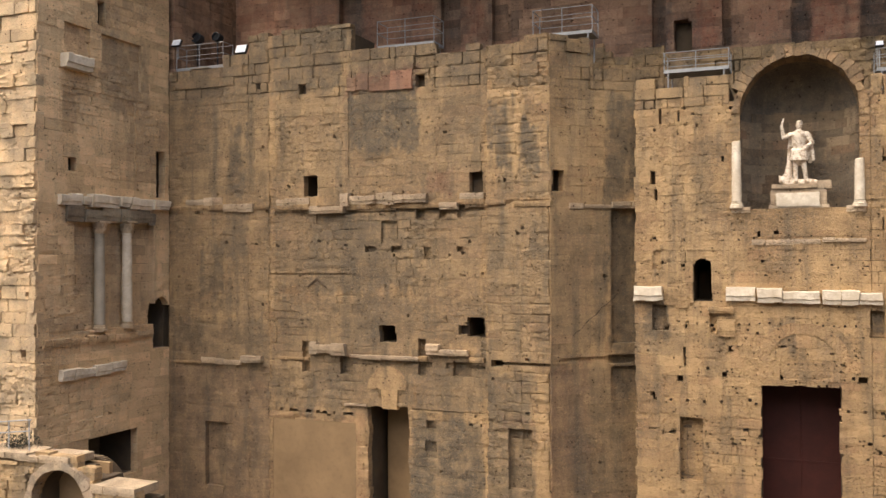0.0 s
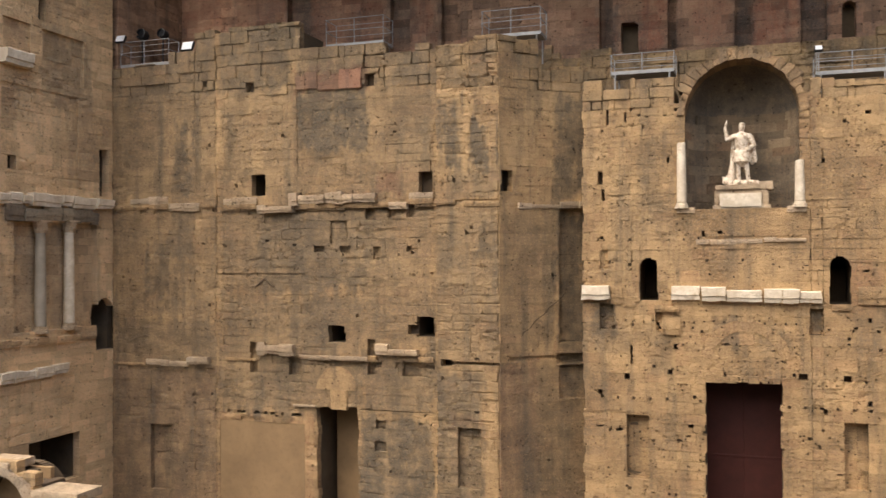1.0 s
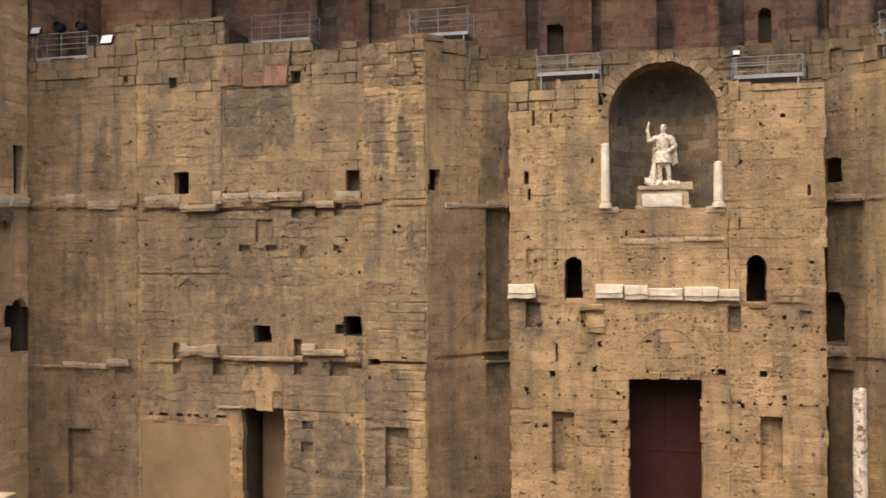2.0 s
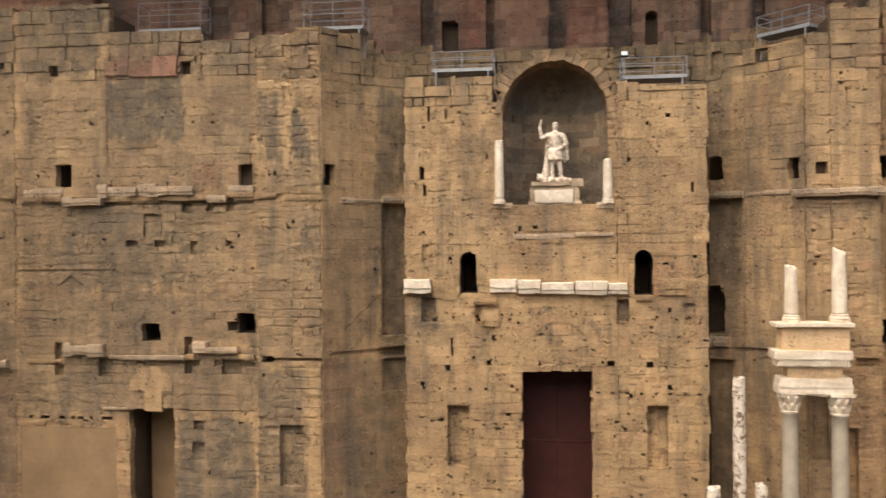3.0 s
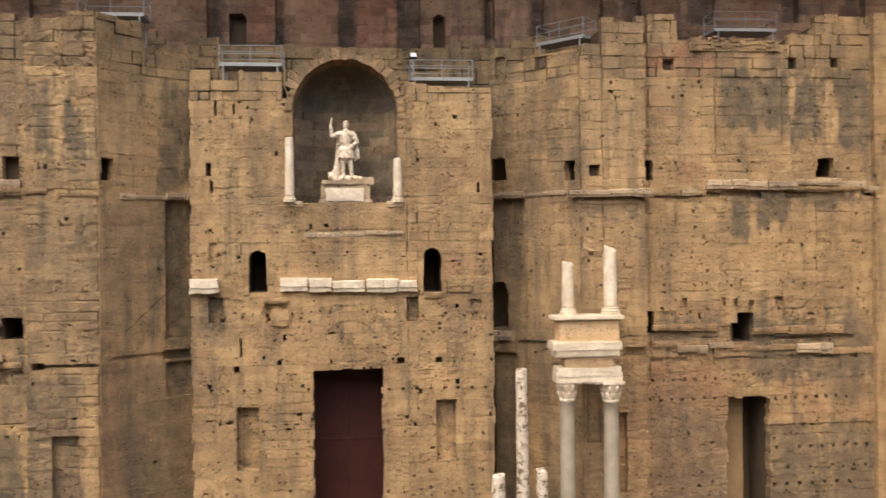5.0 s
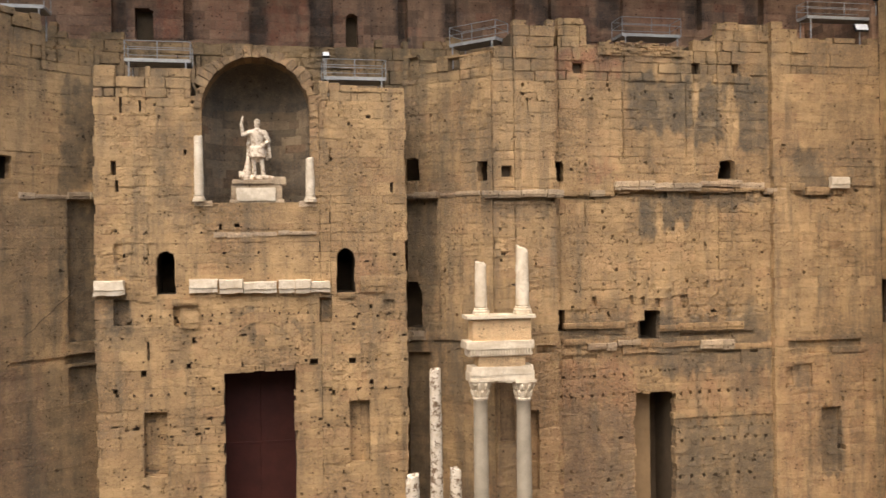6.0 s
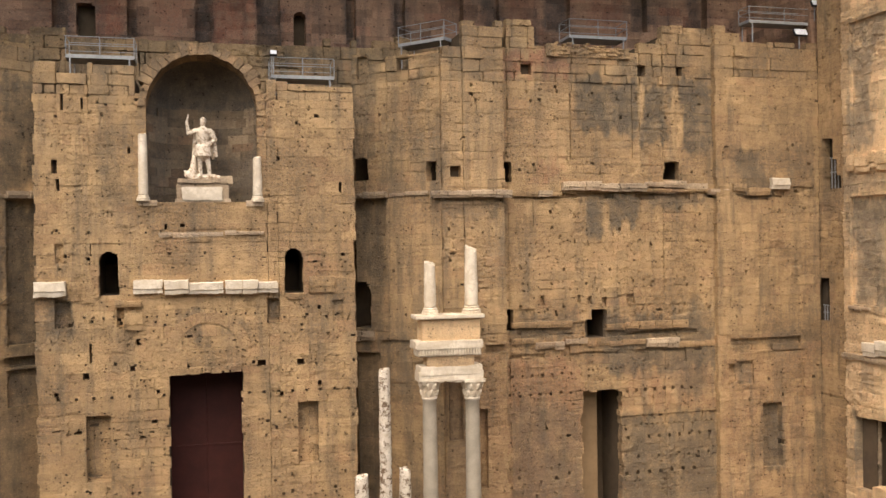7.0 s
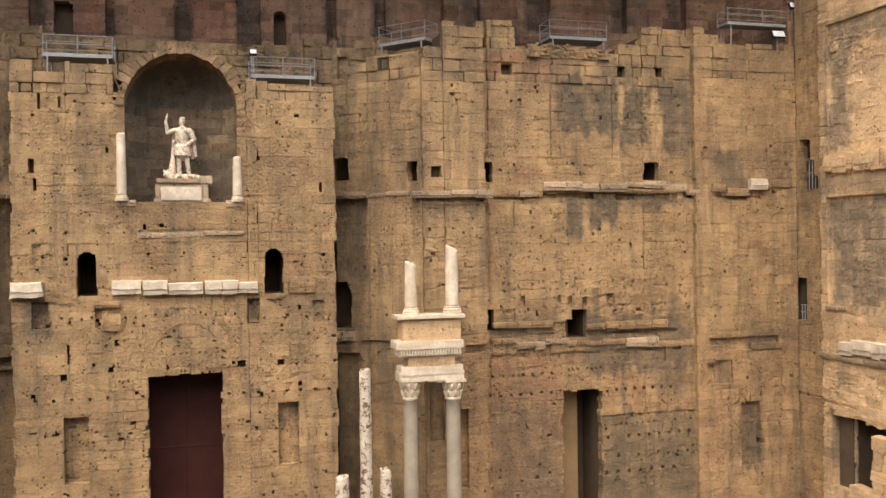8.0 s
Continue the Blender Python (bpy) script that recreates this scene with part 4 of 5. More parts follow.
wall_rx.build(-1, [(-0.02, 0.75, 24.74), (0.75, 1.81, 24.27), (1.82, 2.99, 24.46), (3, 4.74, 24.51)],
              [(-0.24, 0.78, 18.69, 19.73, 1.5), (-0.32, 0.82, 11.59, 13.23, 1.5), (3.91, 4.43, 18.55, 19.42, 1.5)] + arch_cut(*[(-0.32, 0.84, 13.23, 13.64)][0][:2], [(-0.32, 0.84, 13.23, 13.64)][0][2], 1.5, 5),
              [(-0.27, 1.69, 13.64, 17.76, 0.3), (-0.36, 1.27, 0, 10.44, 0.32), (1.36, 4.26, 10.84, 11.06, 0.12), (0.29, 0.89, 23.54, 24.62, 0.25)],
              # first three grey boxes paint the shade behind the centre block
              [(-0.18, 1.46, 19.78, 24.69, 0, 0.6), (-0.27, 1.66, 11.04, 17.76, 0, 0.6), (-0.36, 1.27, 0, 10.44, 0, 0.6), (2.98, 3.78, 18.26, 23.47, 0, 0.55),
    (1.77, 2.92, 18.05, 20.7, 0, 0.4), (2.54, 4.46, 3.84, 10.15, 0, 0.3), (2.04, 4.54, 11.17, 17.78, 2, 0.3)],
              loose=23.52, parts=160, pits=60, ext=(0.0, 0.0), jag=(False, False))
wall_rx.ledge("cornice", [(-0.04, 1.8, 17.81, 18.11, 0.4), (1.89, 4.06, 17.84, 18.07, 0.15), (-0.18, 1.05, 10.94, 11.49, 0.3)], "pale broken cornice on the concave wall")
wall_rp = Wall("wall_east_pier", [(10.3, 40), (13.45, 40)], "weathered east pier of the central recess", OCHRE, 0.45, 2.2, 10)
wall_rp.build(-1, [(0.06, 1.08, 24.65), (1.1, 3.26, 25.92)],
              [(0.46, 0.97, 18.67, 19.19, 0.3)],
              [(2.05, 3.13, 10.45, 10.85, 0.25), (-0.08, 1.4, 10.99, 11.21, 0.15), (1.68, 2.11, 4.15, 7.85, 0.33), (0.11, 0.97, 6.46, 9.58, 0.3),
    (0.06, 2.89, 17.08, 17.4, 0.05)] + channel(0.0, 3.1, 17.42, 17.68, 0.16, 11),
              [(0.12, 3.03, 18.15, 23.25, 2, 0.5), (0.06, 3.01, 16.88, 17.66, 0, 0.5), (0.11, 1.08, 4.17, 9.58, 0, 0.5), (0.05, 2.95, 11.27, 16.9, 2, 0.3),
    (0.73, 3.03, 18.91, 19.95, 1, 0.25), (-0.02, 3.01, 4.13, 10.3, 1, 0.2)],
              loose=23.55, rough=0.05, parts=160, pits=40)
wall_rp.ledge("cornice", [(-0.5, 1.35, 17.7, 18.02, 0.35), (1.35, 3.38, 17.69, 18.06, 0.4)], "pale jagged cornice stones on the east pier", PALE, rough=0.05)

wall_rb = Wall("wall_east_recess", [(13.2, 40.5), (24.7, 40.5)], "recessed ochre wall with a tall doorway and rows of sockets", OCHRE, 0.45, 2.6, 11)
wall_rb.grey_gain = 1.2
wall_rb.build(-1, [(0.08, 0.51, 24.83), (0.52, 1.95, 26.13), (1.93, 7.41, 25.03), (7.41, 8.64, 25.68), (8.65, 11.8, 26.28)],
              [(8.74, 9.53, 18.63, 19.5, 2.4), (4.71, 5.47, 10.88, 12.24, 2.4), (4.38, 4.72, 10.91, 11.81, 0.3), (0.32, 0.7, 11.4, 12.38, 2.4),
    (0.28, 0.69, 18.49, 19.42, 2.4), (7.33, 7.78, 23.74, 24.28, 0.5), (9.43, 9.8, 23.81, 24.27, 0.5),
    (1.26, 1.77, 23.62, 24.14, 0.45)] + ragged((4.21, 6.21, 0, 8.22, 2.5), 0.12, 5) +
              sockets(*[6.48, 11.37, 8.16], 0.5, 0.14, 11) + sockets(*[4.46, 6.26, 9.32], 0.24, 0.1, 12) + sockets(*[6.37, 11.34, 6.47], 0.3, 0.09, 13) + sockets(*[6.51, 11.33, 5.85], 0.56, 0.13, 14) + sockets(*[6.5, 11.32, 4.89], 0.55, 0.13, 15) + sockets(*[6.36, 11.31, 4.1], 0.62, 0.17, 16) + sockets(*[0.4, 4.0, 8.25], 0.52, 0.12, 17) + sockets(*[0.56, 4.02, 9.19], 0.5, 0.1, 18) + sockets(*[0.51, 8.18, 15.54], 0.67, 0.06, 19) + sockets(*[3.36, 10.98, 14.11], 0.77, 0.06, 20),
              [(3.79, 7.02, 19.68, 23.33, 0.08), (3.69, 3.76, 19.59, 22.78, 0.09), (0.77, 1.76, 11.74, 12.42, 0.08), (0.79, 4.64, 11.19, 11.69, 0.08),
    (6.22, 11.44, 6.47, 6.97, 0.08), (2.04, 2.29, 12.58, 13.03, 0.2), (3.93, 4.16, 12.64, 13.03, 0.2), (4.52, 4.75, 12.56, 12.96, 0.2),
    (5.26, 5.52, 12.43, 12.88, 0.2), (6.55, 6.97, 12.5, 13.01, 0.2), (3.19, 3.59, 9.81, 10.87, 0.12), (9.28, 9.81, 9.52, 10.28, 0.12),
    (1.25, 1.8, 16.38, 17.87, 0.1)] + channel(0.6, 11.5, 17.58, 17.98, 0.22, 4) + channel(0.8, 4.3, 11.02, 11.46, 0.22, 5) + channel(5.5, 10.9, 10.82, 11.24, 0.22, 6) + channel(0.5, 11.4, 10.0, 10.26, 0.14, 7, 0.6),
              # stain colours, with the lowest grey boxes dimming the foot as shade would
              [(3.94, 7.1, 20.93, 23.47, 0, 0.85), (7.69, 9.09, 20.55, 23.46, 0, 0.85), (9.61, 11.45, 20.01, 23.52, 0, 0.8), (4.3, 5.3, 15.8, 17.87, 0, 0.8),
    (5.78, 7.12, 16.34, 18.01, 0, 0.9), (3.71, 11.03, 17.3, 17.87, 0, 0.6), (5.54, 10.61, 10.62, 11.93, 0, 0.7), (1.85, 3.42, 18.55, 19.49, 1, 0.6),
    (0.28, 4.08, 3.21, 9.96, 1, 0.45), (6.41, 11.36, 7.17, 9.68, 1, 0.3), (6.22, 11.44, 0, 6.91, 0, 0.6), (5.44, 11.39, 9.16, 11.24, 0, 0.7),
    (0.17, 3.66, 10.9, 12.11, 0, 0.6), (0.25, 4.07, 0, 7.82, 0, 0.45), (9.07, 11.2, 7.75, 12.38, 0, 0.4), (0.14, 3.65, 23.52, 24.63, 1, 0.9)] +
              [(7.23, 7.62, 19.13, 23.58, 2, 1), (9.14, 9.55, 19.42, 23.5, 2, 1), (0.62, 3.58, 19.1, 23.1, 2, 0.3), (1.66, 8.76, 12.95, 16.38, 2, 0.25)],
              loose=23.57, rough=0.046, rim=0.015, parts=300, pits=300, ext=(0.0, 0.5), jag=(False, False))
wall_rb.ledge("cornice", [(3.22, 7.6, 18.01, 18.52, 0.4), (7.61, 9.84, 18.21, 18.57, 0.3), (2.03, 2.69, 17.76, 18.09, 0.3), (9.84, 11.1, 18.01, 18.44, 0.1),
    (11.11, 12.16, 17.81, 18.24, 0.4)], "pale broken cornice blocks across the east recess")
wall_rb.ledge("cornice", [(1.75, 3.24, 10.43, 10.9, 0.3), (7.59, 9.35, 10.28, 10.8, 0.3), (3.31, 4.48, 10.65, 10.92, 0.15)], "worn lower cornice blocks over the east doorway")
wall_rb.ledge("string_course", [(0.59, 3.67, 11.48, 11.8, 0.2), (5.45, 9.83, 11.25, 11.63, 0.22), (0.69, 2.02, 17.79, 18, 0.16), (2.69, 3.21, 17.79, 17.98, 0.16),
    (7.61, 11.04, 17.99, 18.18, 0.16), (0.58, 1.75, 10.76, 11.03, 0.14), (4.48, 7.55, 10.47, 10.76, 0.12), (9.35, 11.5, 10.25, 10.56, 0.1)], "eroded ochre string course", OCHRE, rough=0.06)
wall_ru = Wall("rubble_course", [(15.61, 40.4), (20.11, 40.4)], "strip of small rubble masonry on the east recess wall", OCHRE, 0.1, 0.5, 51)
wall_ru.build(24.51, [(0, 9, 25.15)], loose=0, parts=150, rough=0.05, face=0.2)
wall_re = Wall("wall_east_bay", [(24.7, 40.2), (30.6, 40.2)], "ochre sandstone wall bay with a loose-coursed top", OCHRE, 0.46, 2.6, 13)
wall_re.build(-1, [(-0.45, 1.33, 26.37), (1.31, 2.96, 25.59), (2.96, 6.37, 25.65)],
              [(3.49, 3.76, 5.03, 5.31, 0.3)],
              [(2.42, 3.54, 3.96, 7.24, 0.33), (0.63, 4.68, 10.22, 10.6, 0.18), (1.74, 3.06, 9.94, 10.35, 0.18), (0.94, 1.94, 8.26, 9.46, 0.1),
    (4.74, 4.85, 7.45, 9.22, 0.05), (0.5, 1.1, 8.4, 9.3, 0.16), (2.9, 4.9, 9.85, 9.93, 0.06)] + channel(0.1, 5.7, 17.55, 17.9, 0.17, 8, 0.6),
              # insets are filled with grey to paint the shade inside them
              [(0.84, 2.52, 18.6, 20.03, 0, 0.8), (0.88, 3.18, 17.88, 18.59, 0, 0.7), (0.21, 5.52, 15.67, 17.45, 2, 0.3), (2.25, 5.58, 19.21, 22.65, 0, 0.25),
    (0.1, 5.31, 2.11, 10.02, 1, 0.2), (2.42, 3.54, 3.96, 7.24, 0, 0.8), (0.94, 1.94, 8.26, 9.46, 0, 0.5), (0.6, 4.75, 10.04, 10.65, 0, 0.6),
    (0.51, 2.07, 10.51, 15.73, 0, 0.2)],
              loose=23.86, parts=300, pits=70, ext=(-0.2, 1.0), jag=(False, False), tooth=(0.12, 0.0))
wall_re.ledge("cornice", [(2.96, 3.99, 18.14, 18.69, 0.4)], "single white marble cornice block on the east bay", MARBLE)
wall_re.ledge("cornice", [(1.63, 2.91, 17.82, 18.2, 0.2), (0.81, 1.59, 18.02, 18.42, 0.15), (4.2, 5.56, 18.27, 18.67, 0.12)], "eroded cornice stubs on the east bay", OCHRE)
wall_rr = Wall("wall_east_wing", [(30.6, 40.2), (30.6, 38.2)], "east wing wall beside the inner corner", OCHRE, 0.46, 2.4, 14)
wall_rr.build(-1, [(0, 2.0, 33)], [(0.33, 1.05, 18.1, 20.65, 1.6), (1.05, 1.38, 18.1, 19.6, 1.6), (1.38, 1.66, 18.1, 18.75, 1.6), (0.02, 0.72, 11.37, 13.55, 1.2)],
              [(0.0, 2.0, 7.52, 7.64, 0.06)], parts=0, pits=30, ext=(0.5, 0.0), jag=(False, False), stain_shades=[(0, 1.2, 11.2, 13.89, 0, 0.4), (0.2, 1.7, 16.4, 18.6, 0, 0.5)])
wall_rq = Wall("wall_east_end", [(30.4, 38.2), (30.4, 26)], "sunlit rough east wing wall of pale ochre sandstone", LIGHTSTONE, 0.47, 2.4, 15)
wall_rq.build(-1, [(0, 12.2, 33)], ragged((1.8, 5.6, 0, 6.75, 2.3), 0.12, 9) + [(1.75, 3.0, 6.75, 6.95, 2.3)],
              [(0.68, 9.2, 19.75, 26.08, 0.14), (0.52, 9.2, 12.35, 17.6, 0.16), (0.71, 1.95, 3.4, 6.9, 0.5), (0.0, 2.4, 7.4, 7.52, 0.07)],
              # pale boxes here add to the painted sun on the east wing
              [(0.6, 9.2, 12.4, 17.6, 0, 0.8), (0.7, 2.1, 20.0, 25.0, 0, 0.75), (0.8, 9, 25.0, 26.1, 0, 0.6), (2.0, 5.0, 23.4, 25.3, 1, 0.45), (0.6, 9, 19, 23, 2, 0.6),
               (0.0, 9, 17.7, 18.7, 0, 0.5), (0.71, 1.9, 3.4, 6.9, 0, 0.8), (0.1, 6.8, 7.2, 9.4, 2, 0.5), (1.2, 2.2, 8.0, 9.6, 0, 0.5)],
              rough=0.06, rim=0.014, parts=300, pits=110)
wall_rq.ledge("cornice", [(0.62, 9.0, 18.72, 19.68, 0.32)], "rough sunlit ochre cornice blocks along the east wing", LIGHTSTONE, rough=0.11)
wall_rq.ledge("cornice", [(1.62, 9.0, 9.95, 10.74, 0.42)], "bright pale marble cornice blocks along the east wing", MARBLE, rough=0.04)
wall_rq.ledge("moulding", [(0.04, 9.0, 9.62, 9.93, 0.26), (0.5, 1.95, 12.06, 12.32, 0.22)], "thin pale moulded band along the east wing", PALE, rough=0.03)

# ---- doors ----
def red_door(x0, x1, y, z1):
    host = new("royal_door")
    host.location = ((x0 + x1) / 2, y, 0)
    tagged(host, "tall closed double door painted dark oxide red", "door")
    mid = (x0 + x1) / 2
    for a, b in ((x0 - 0.35, mid - 0.002), (mid + 0.002, x1 + 0.35)):
        ob = part("door_leaf", box_bm(a, b, y, y + 0.08, 0, z1, 0.01), REDDOOR, host)
        ob.matrix_parent_inverse = Matrix.Translation(host.location).inverted()
    for z in (0.3, 6.6):
        ob = part("cross_rail", box_bm(x0 - 0.34, x1 + 0.34, y - 0.03, y, z, z + 0.1, 0.01), REDDOOR, host)
        ob.matrix_parent_inverse = Matrix.Translation(host.location).inverted()


red_door(-7.05 + DOOR[0], -7.05 + DOOR[1], 42.0, DOOR[3] + 0.3)


# ---- columns ----
def base_rings(r, z):
    return [(r * 1.42, z), (r * 1.42, z + 0.12), (r * 1.3, z + 0.14), (r * 1.36, z + 0.2), (r * 1.28, z + 0.27), (r * 1.14, z + 0.30), (r * 1.2, z + 0.36), (r * 1.04, z + 0.42)]


def capital_bm(r, c, z, h):
    """A leafy capital: a flared bell with two tiers of leaf tips under a square slab."""
    bm = lathe_bm([(r * 0.95, z), (r * 1.05, z + 0.04), (r * 0.98, z + h * 0.1), (r * 1.05, z + h * 0.5), (r * 1.35, z + h * 0.85)], c, 20, 0, 0.01)
    for tier, zz, n in ((0, 0.12, 8), (1, 0.45, 8)):
        for i in range(n):
            a = 2 * math.pi * (i + tier * 0.5) / n
            m = Matrix.Translation((c[0] + math.cos(a) * r * (1.08 + tier * 0.14), c[1] + math.sin(a) * r * (1.08 + tier * 0.14), z + h * (zz + 0.17))) @ pose(0, 0, 0, 0, 18, math.degrees(a))
            bmesh.ops.create_icosphere(bm, subdivisions=1, radius=1.0, matrix=m @ Matrix.Diagonal((r * 0.2, r * 0.3, h * 0.22, 1)))
    bmesh.ops.create_cube(bm, size=1.0, matrix=Matrix.Translation((c[0], c[1], z + h * 0.93)) @ Matrix.Diagonal((r * 2.75, r * 2.75, h * 0.14, 1)))
    for v in bm.verts:
        v.co += noise.noise_vector(v.co * 9) * 0.015
    return bm


def column(name, x, y, r, z0, z1, material, label, capital=0.0, base=True, broken=0.0, cap_material=None, group="", rough=0.008):
    host = new(name)
    host.location = (x, y, z0)
    tagged(host, label, "column", group)
    fix = Matrix.Translation(-Vector(host.location))
    shaft0 = z0 + (0.42 * r / 0.35 if base else 0)
    top = z1 - capital
    rings = [(r * 1.06, shaft0), (r * 1.0, shaft0 + 0.08)] + [(r * (1 - 0.13 * (u / 14) ** 1.6), shaft0 + 0.08 + (top - shaft0 - 0.16) * u / 14) for u in range(1, 15)]
    if capital:
        rings += [(r * 0.95, top - 0.05), (r * 0.95, top)]
    else:
        rings += [(r * 0.86, top - 0.06), (r * 0.6, top)]
    made = [part("shaft", lathe_bm(rings, (x, y), 28, broken, rough), material, host, "", True)]
    if base:
        k = r / 0.35
        made.append(part("base", lathe_bm([(a, z0 + (z - z0) * k) for a, z in base_rings(r, z0)], (x, y), 28, 0, 0.006), cap_material or material, host))
    if capital:
        made.append(part("capital", capital_bm(r * 0.98, (x, y), top, capital), cap_material or material, host, "carved leafy capital"))
    for ob in made:
        ob.matrix_parent_inverse = fix
    return host


def span(boxes):
    return [((a + b) / 2, (b - a) / 2, z0, z1) for a, b, z0, z1 in boxes]


# columns engaged in the west wing opening
for (cs, r, z0, z1), mat, text in zip(span([(3.48, 4.45, 11.94, 17.41), (5.45, 6.36, 11.97, 17.48)]), (GRANITE, MARBLE), ("smooth grey column with leafy capital in the wing opening", "patched pale column with broken grey upper shaft in the wing opening")):
    p = wall_lr.at(cs, 0, -0.02)
    column("engaged_column", p.x, p.y, 0.27, z0, z1, mat, text, 0.62, True, 0, PALE, "wing opening columns")
LINT = [(1.7, 7.94, 17.32, 18.07)][0]
wall_lr.ledge("architrave", [(LINT[0], LINT[1], LINT[2], LINT[3] + 0.02, 0.28)], "grey stone architrave resting on the engaged columns", stone("grey_limestone", (0.34, 0.27, 0.18), (0.24, 0.19, 0.13), (0.12, 0.105, 0.08), (0.3, 0.15, 0.08), 0.6), rough=0.02, category="lintel")

# niche columns
for (cs, r, z0, z1) in span([(4.13, 4.55, 17.57, 20.43), (8.88, 9.29, 17.53, 19.5)]):
    column("niche_column", -7.05 + cs, 39.98, 0.2, z0, z1, MARBLE, "slim pale marble column stump at the niche edge", 0, True, 0.1, None, "niche columns")

def on(y, box):
    """Spreads a span found on the plane y = 38 out to another plane."""
    k = y / 38.0
    return box[0] * k, box[1] * k, EYE + (box[2] - EYE) * k, EYE + (box[3] - EYE) * k


# free-standing columns before the east curve
FC = [(8.8, 9.48, 4.49, 9.71), (10.73, 11.43, 4.32, 9.61), (6.99, 7.55, 4.67, 10.17), (5.87, 6.52, 4.76, 5.59), (7.84, 8.42, 4.59, 5.76)]
YC = 38.0
for a, b, z0, z1 in FC[:2]:
    column("standing_column", (a + b) / 2, YC, (b - a) / 2, 0.0, z1 + 0.05, GRANITE, "tall smooth grey granite column with pale leafy capital", 0.9, True, 0, MARBLE, "standing columns")
for (a, b, z0, z1), tilt in zip(FC[2:], (0.15, 0.35, -0.5)):
    column("broken_column", (a + b) / 2, YC + 0.6, (b - a) / 2, 0.0, z1, MOTTLED, "broken white marble column shaft with dark flaking patches", 0, True, tilt, None, "broken columns", 0.02)
for (a, b, z0, z1), tilt in zip([(8.98, 9.47, 12.5, 14.8), (10.82, 11.37, 12.5, 15.42)], (-0.45, -0.6)):
    column("upper_column", (a + b) / 2, YC, (b - a) / 2 * 1.08, z0, z1, MARBLE, "broken white marble column stump standing on the entablature", 0, True, tilt, None, "upper column stumps", 0.012)

ENT = [(8.62, 11.71, 12.28, 12.46), (8.84, 11.48, 11.21, 12.31), (8.57, 11.61, 10.96, 11.34), (8.67, 11.53, 10.66, 11.09), (9.07, 11.21, 10.08, 10.78),
    (8.76, 11.57, 9.81, 10.25), (8.7, 11.62, 9.56, 10.01)]
band = None
host = new("entablature")
tagged(host, "short carved marble entablature resting on two columns", "entablature")
for (a, b, z0, z1), deep, name, mat in zip([on(YC - d, e) for e, d in zip(ENT, (0.62, 0.45, 0.62, 0.5, 0.43, 0.46, 0.44))], (0.62, 0.45, 0.62, 0.5, 0.43, 0.46, 0.44), ("top_slab", "attic_block", "cornice", "dentil_band", "frieze", "upper_architrave", "lower_architrave"), (MARBLE, LIGHTSTONE, MARBLE, MARBLE, LIGHTSTONE, MARBLE, MARBLE)):
    ob = part(name, box_bm(a, b, YC - deep, YC + deep, z0, z1 - 0.006, 0.03, 0.028, 4), mat, host)
    band = ob if name == "dentil_band" else band
rng = random.Random(8)
a, b, z0, z1 = on(YC - 0.44, ENT[6])
for k in range(7):
    x, w = a + 0.12 + (b - a - 0.3) * k / 7, rng.uniform(0.25, 0.42)
    part("broken_edge", box_bm(x, x + w, YC - 0.4, YC + 0.38, z0 - rng.uniform(0.03, 0.16), z0 + 0.05, 0.03, 0.03, 2), MARBLE, host)
a, b, z0, z1 = on(YC - 0.6, ENT[3])
for i in range(22):
    x = a + 0.1 + (b - a - 0.2) * i / 21
    part("dentil", box_bm(x - 0.035, x + 0.035, YC - 0.6, YC - 0.49, z0 + 0.05, z1 - 0.04, 0.008), MARBLE, band)


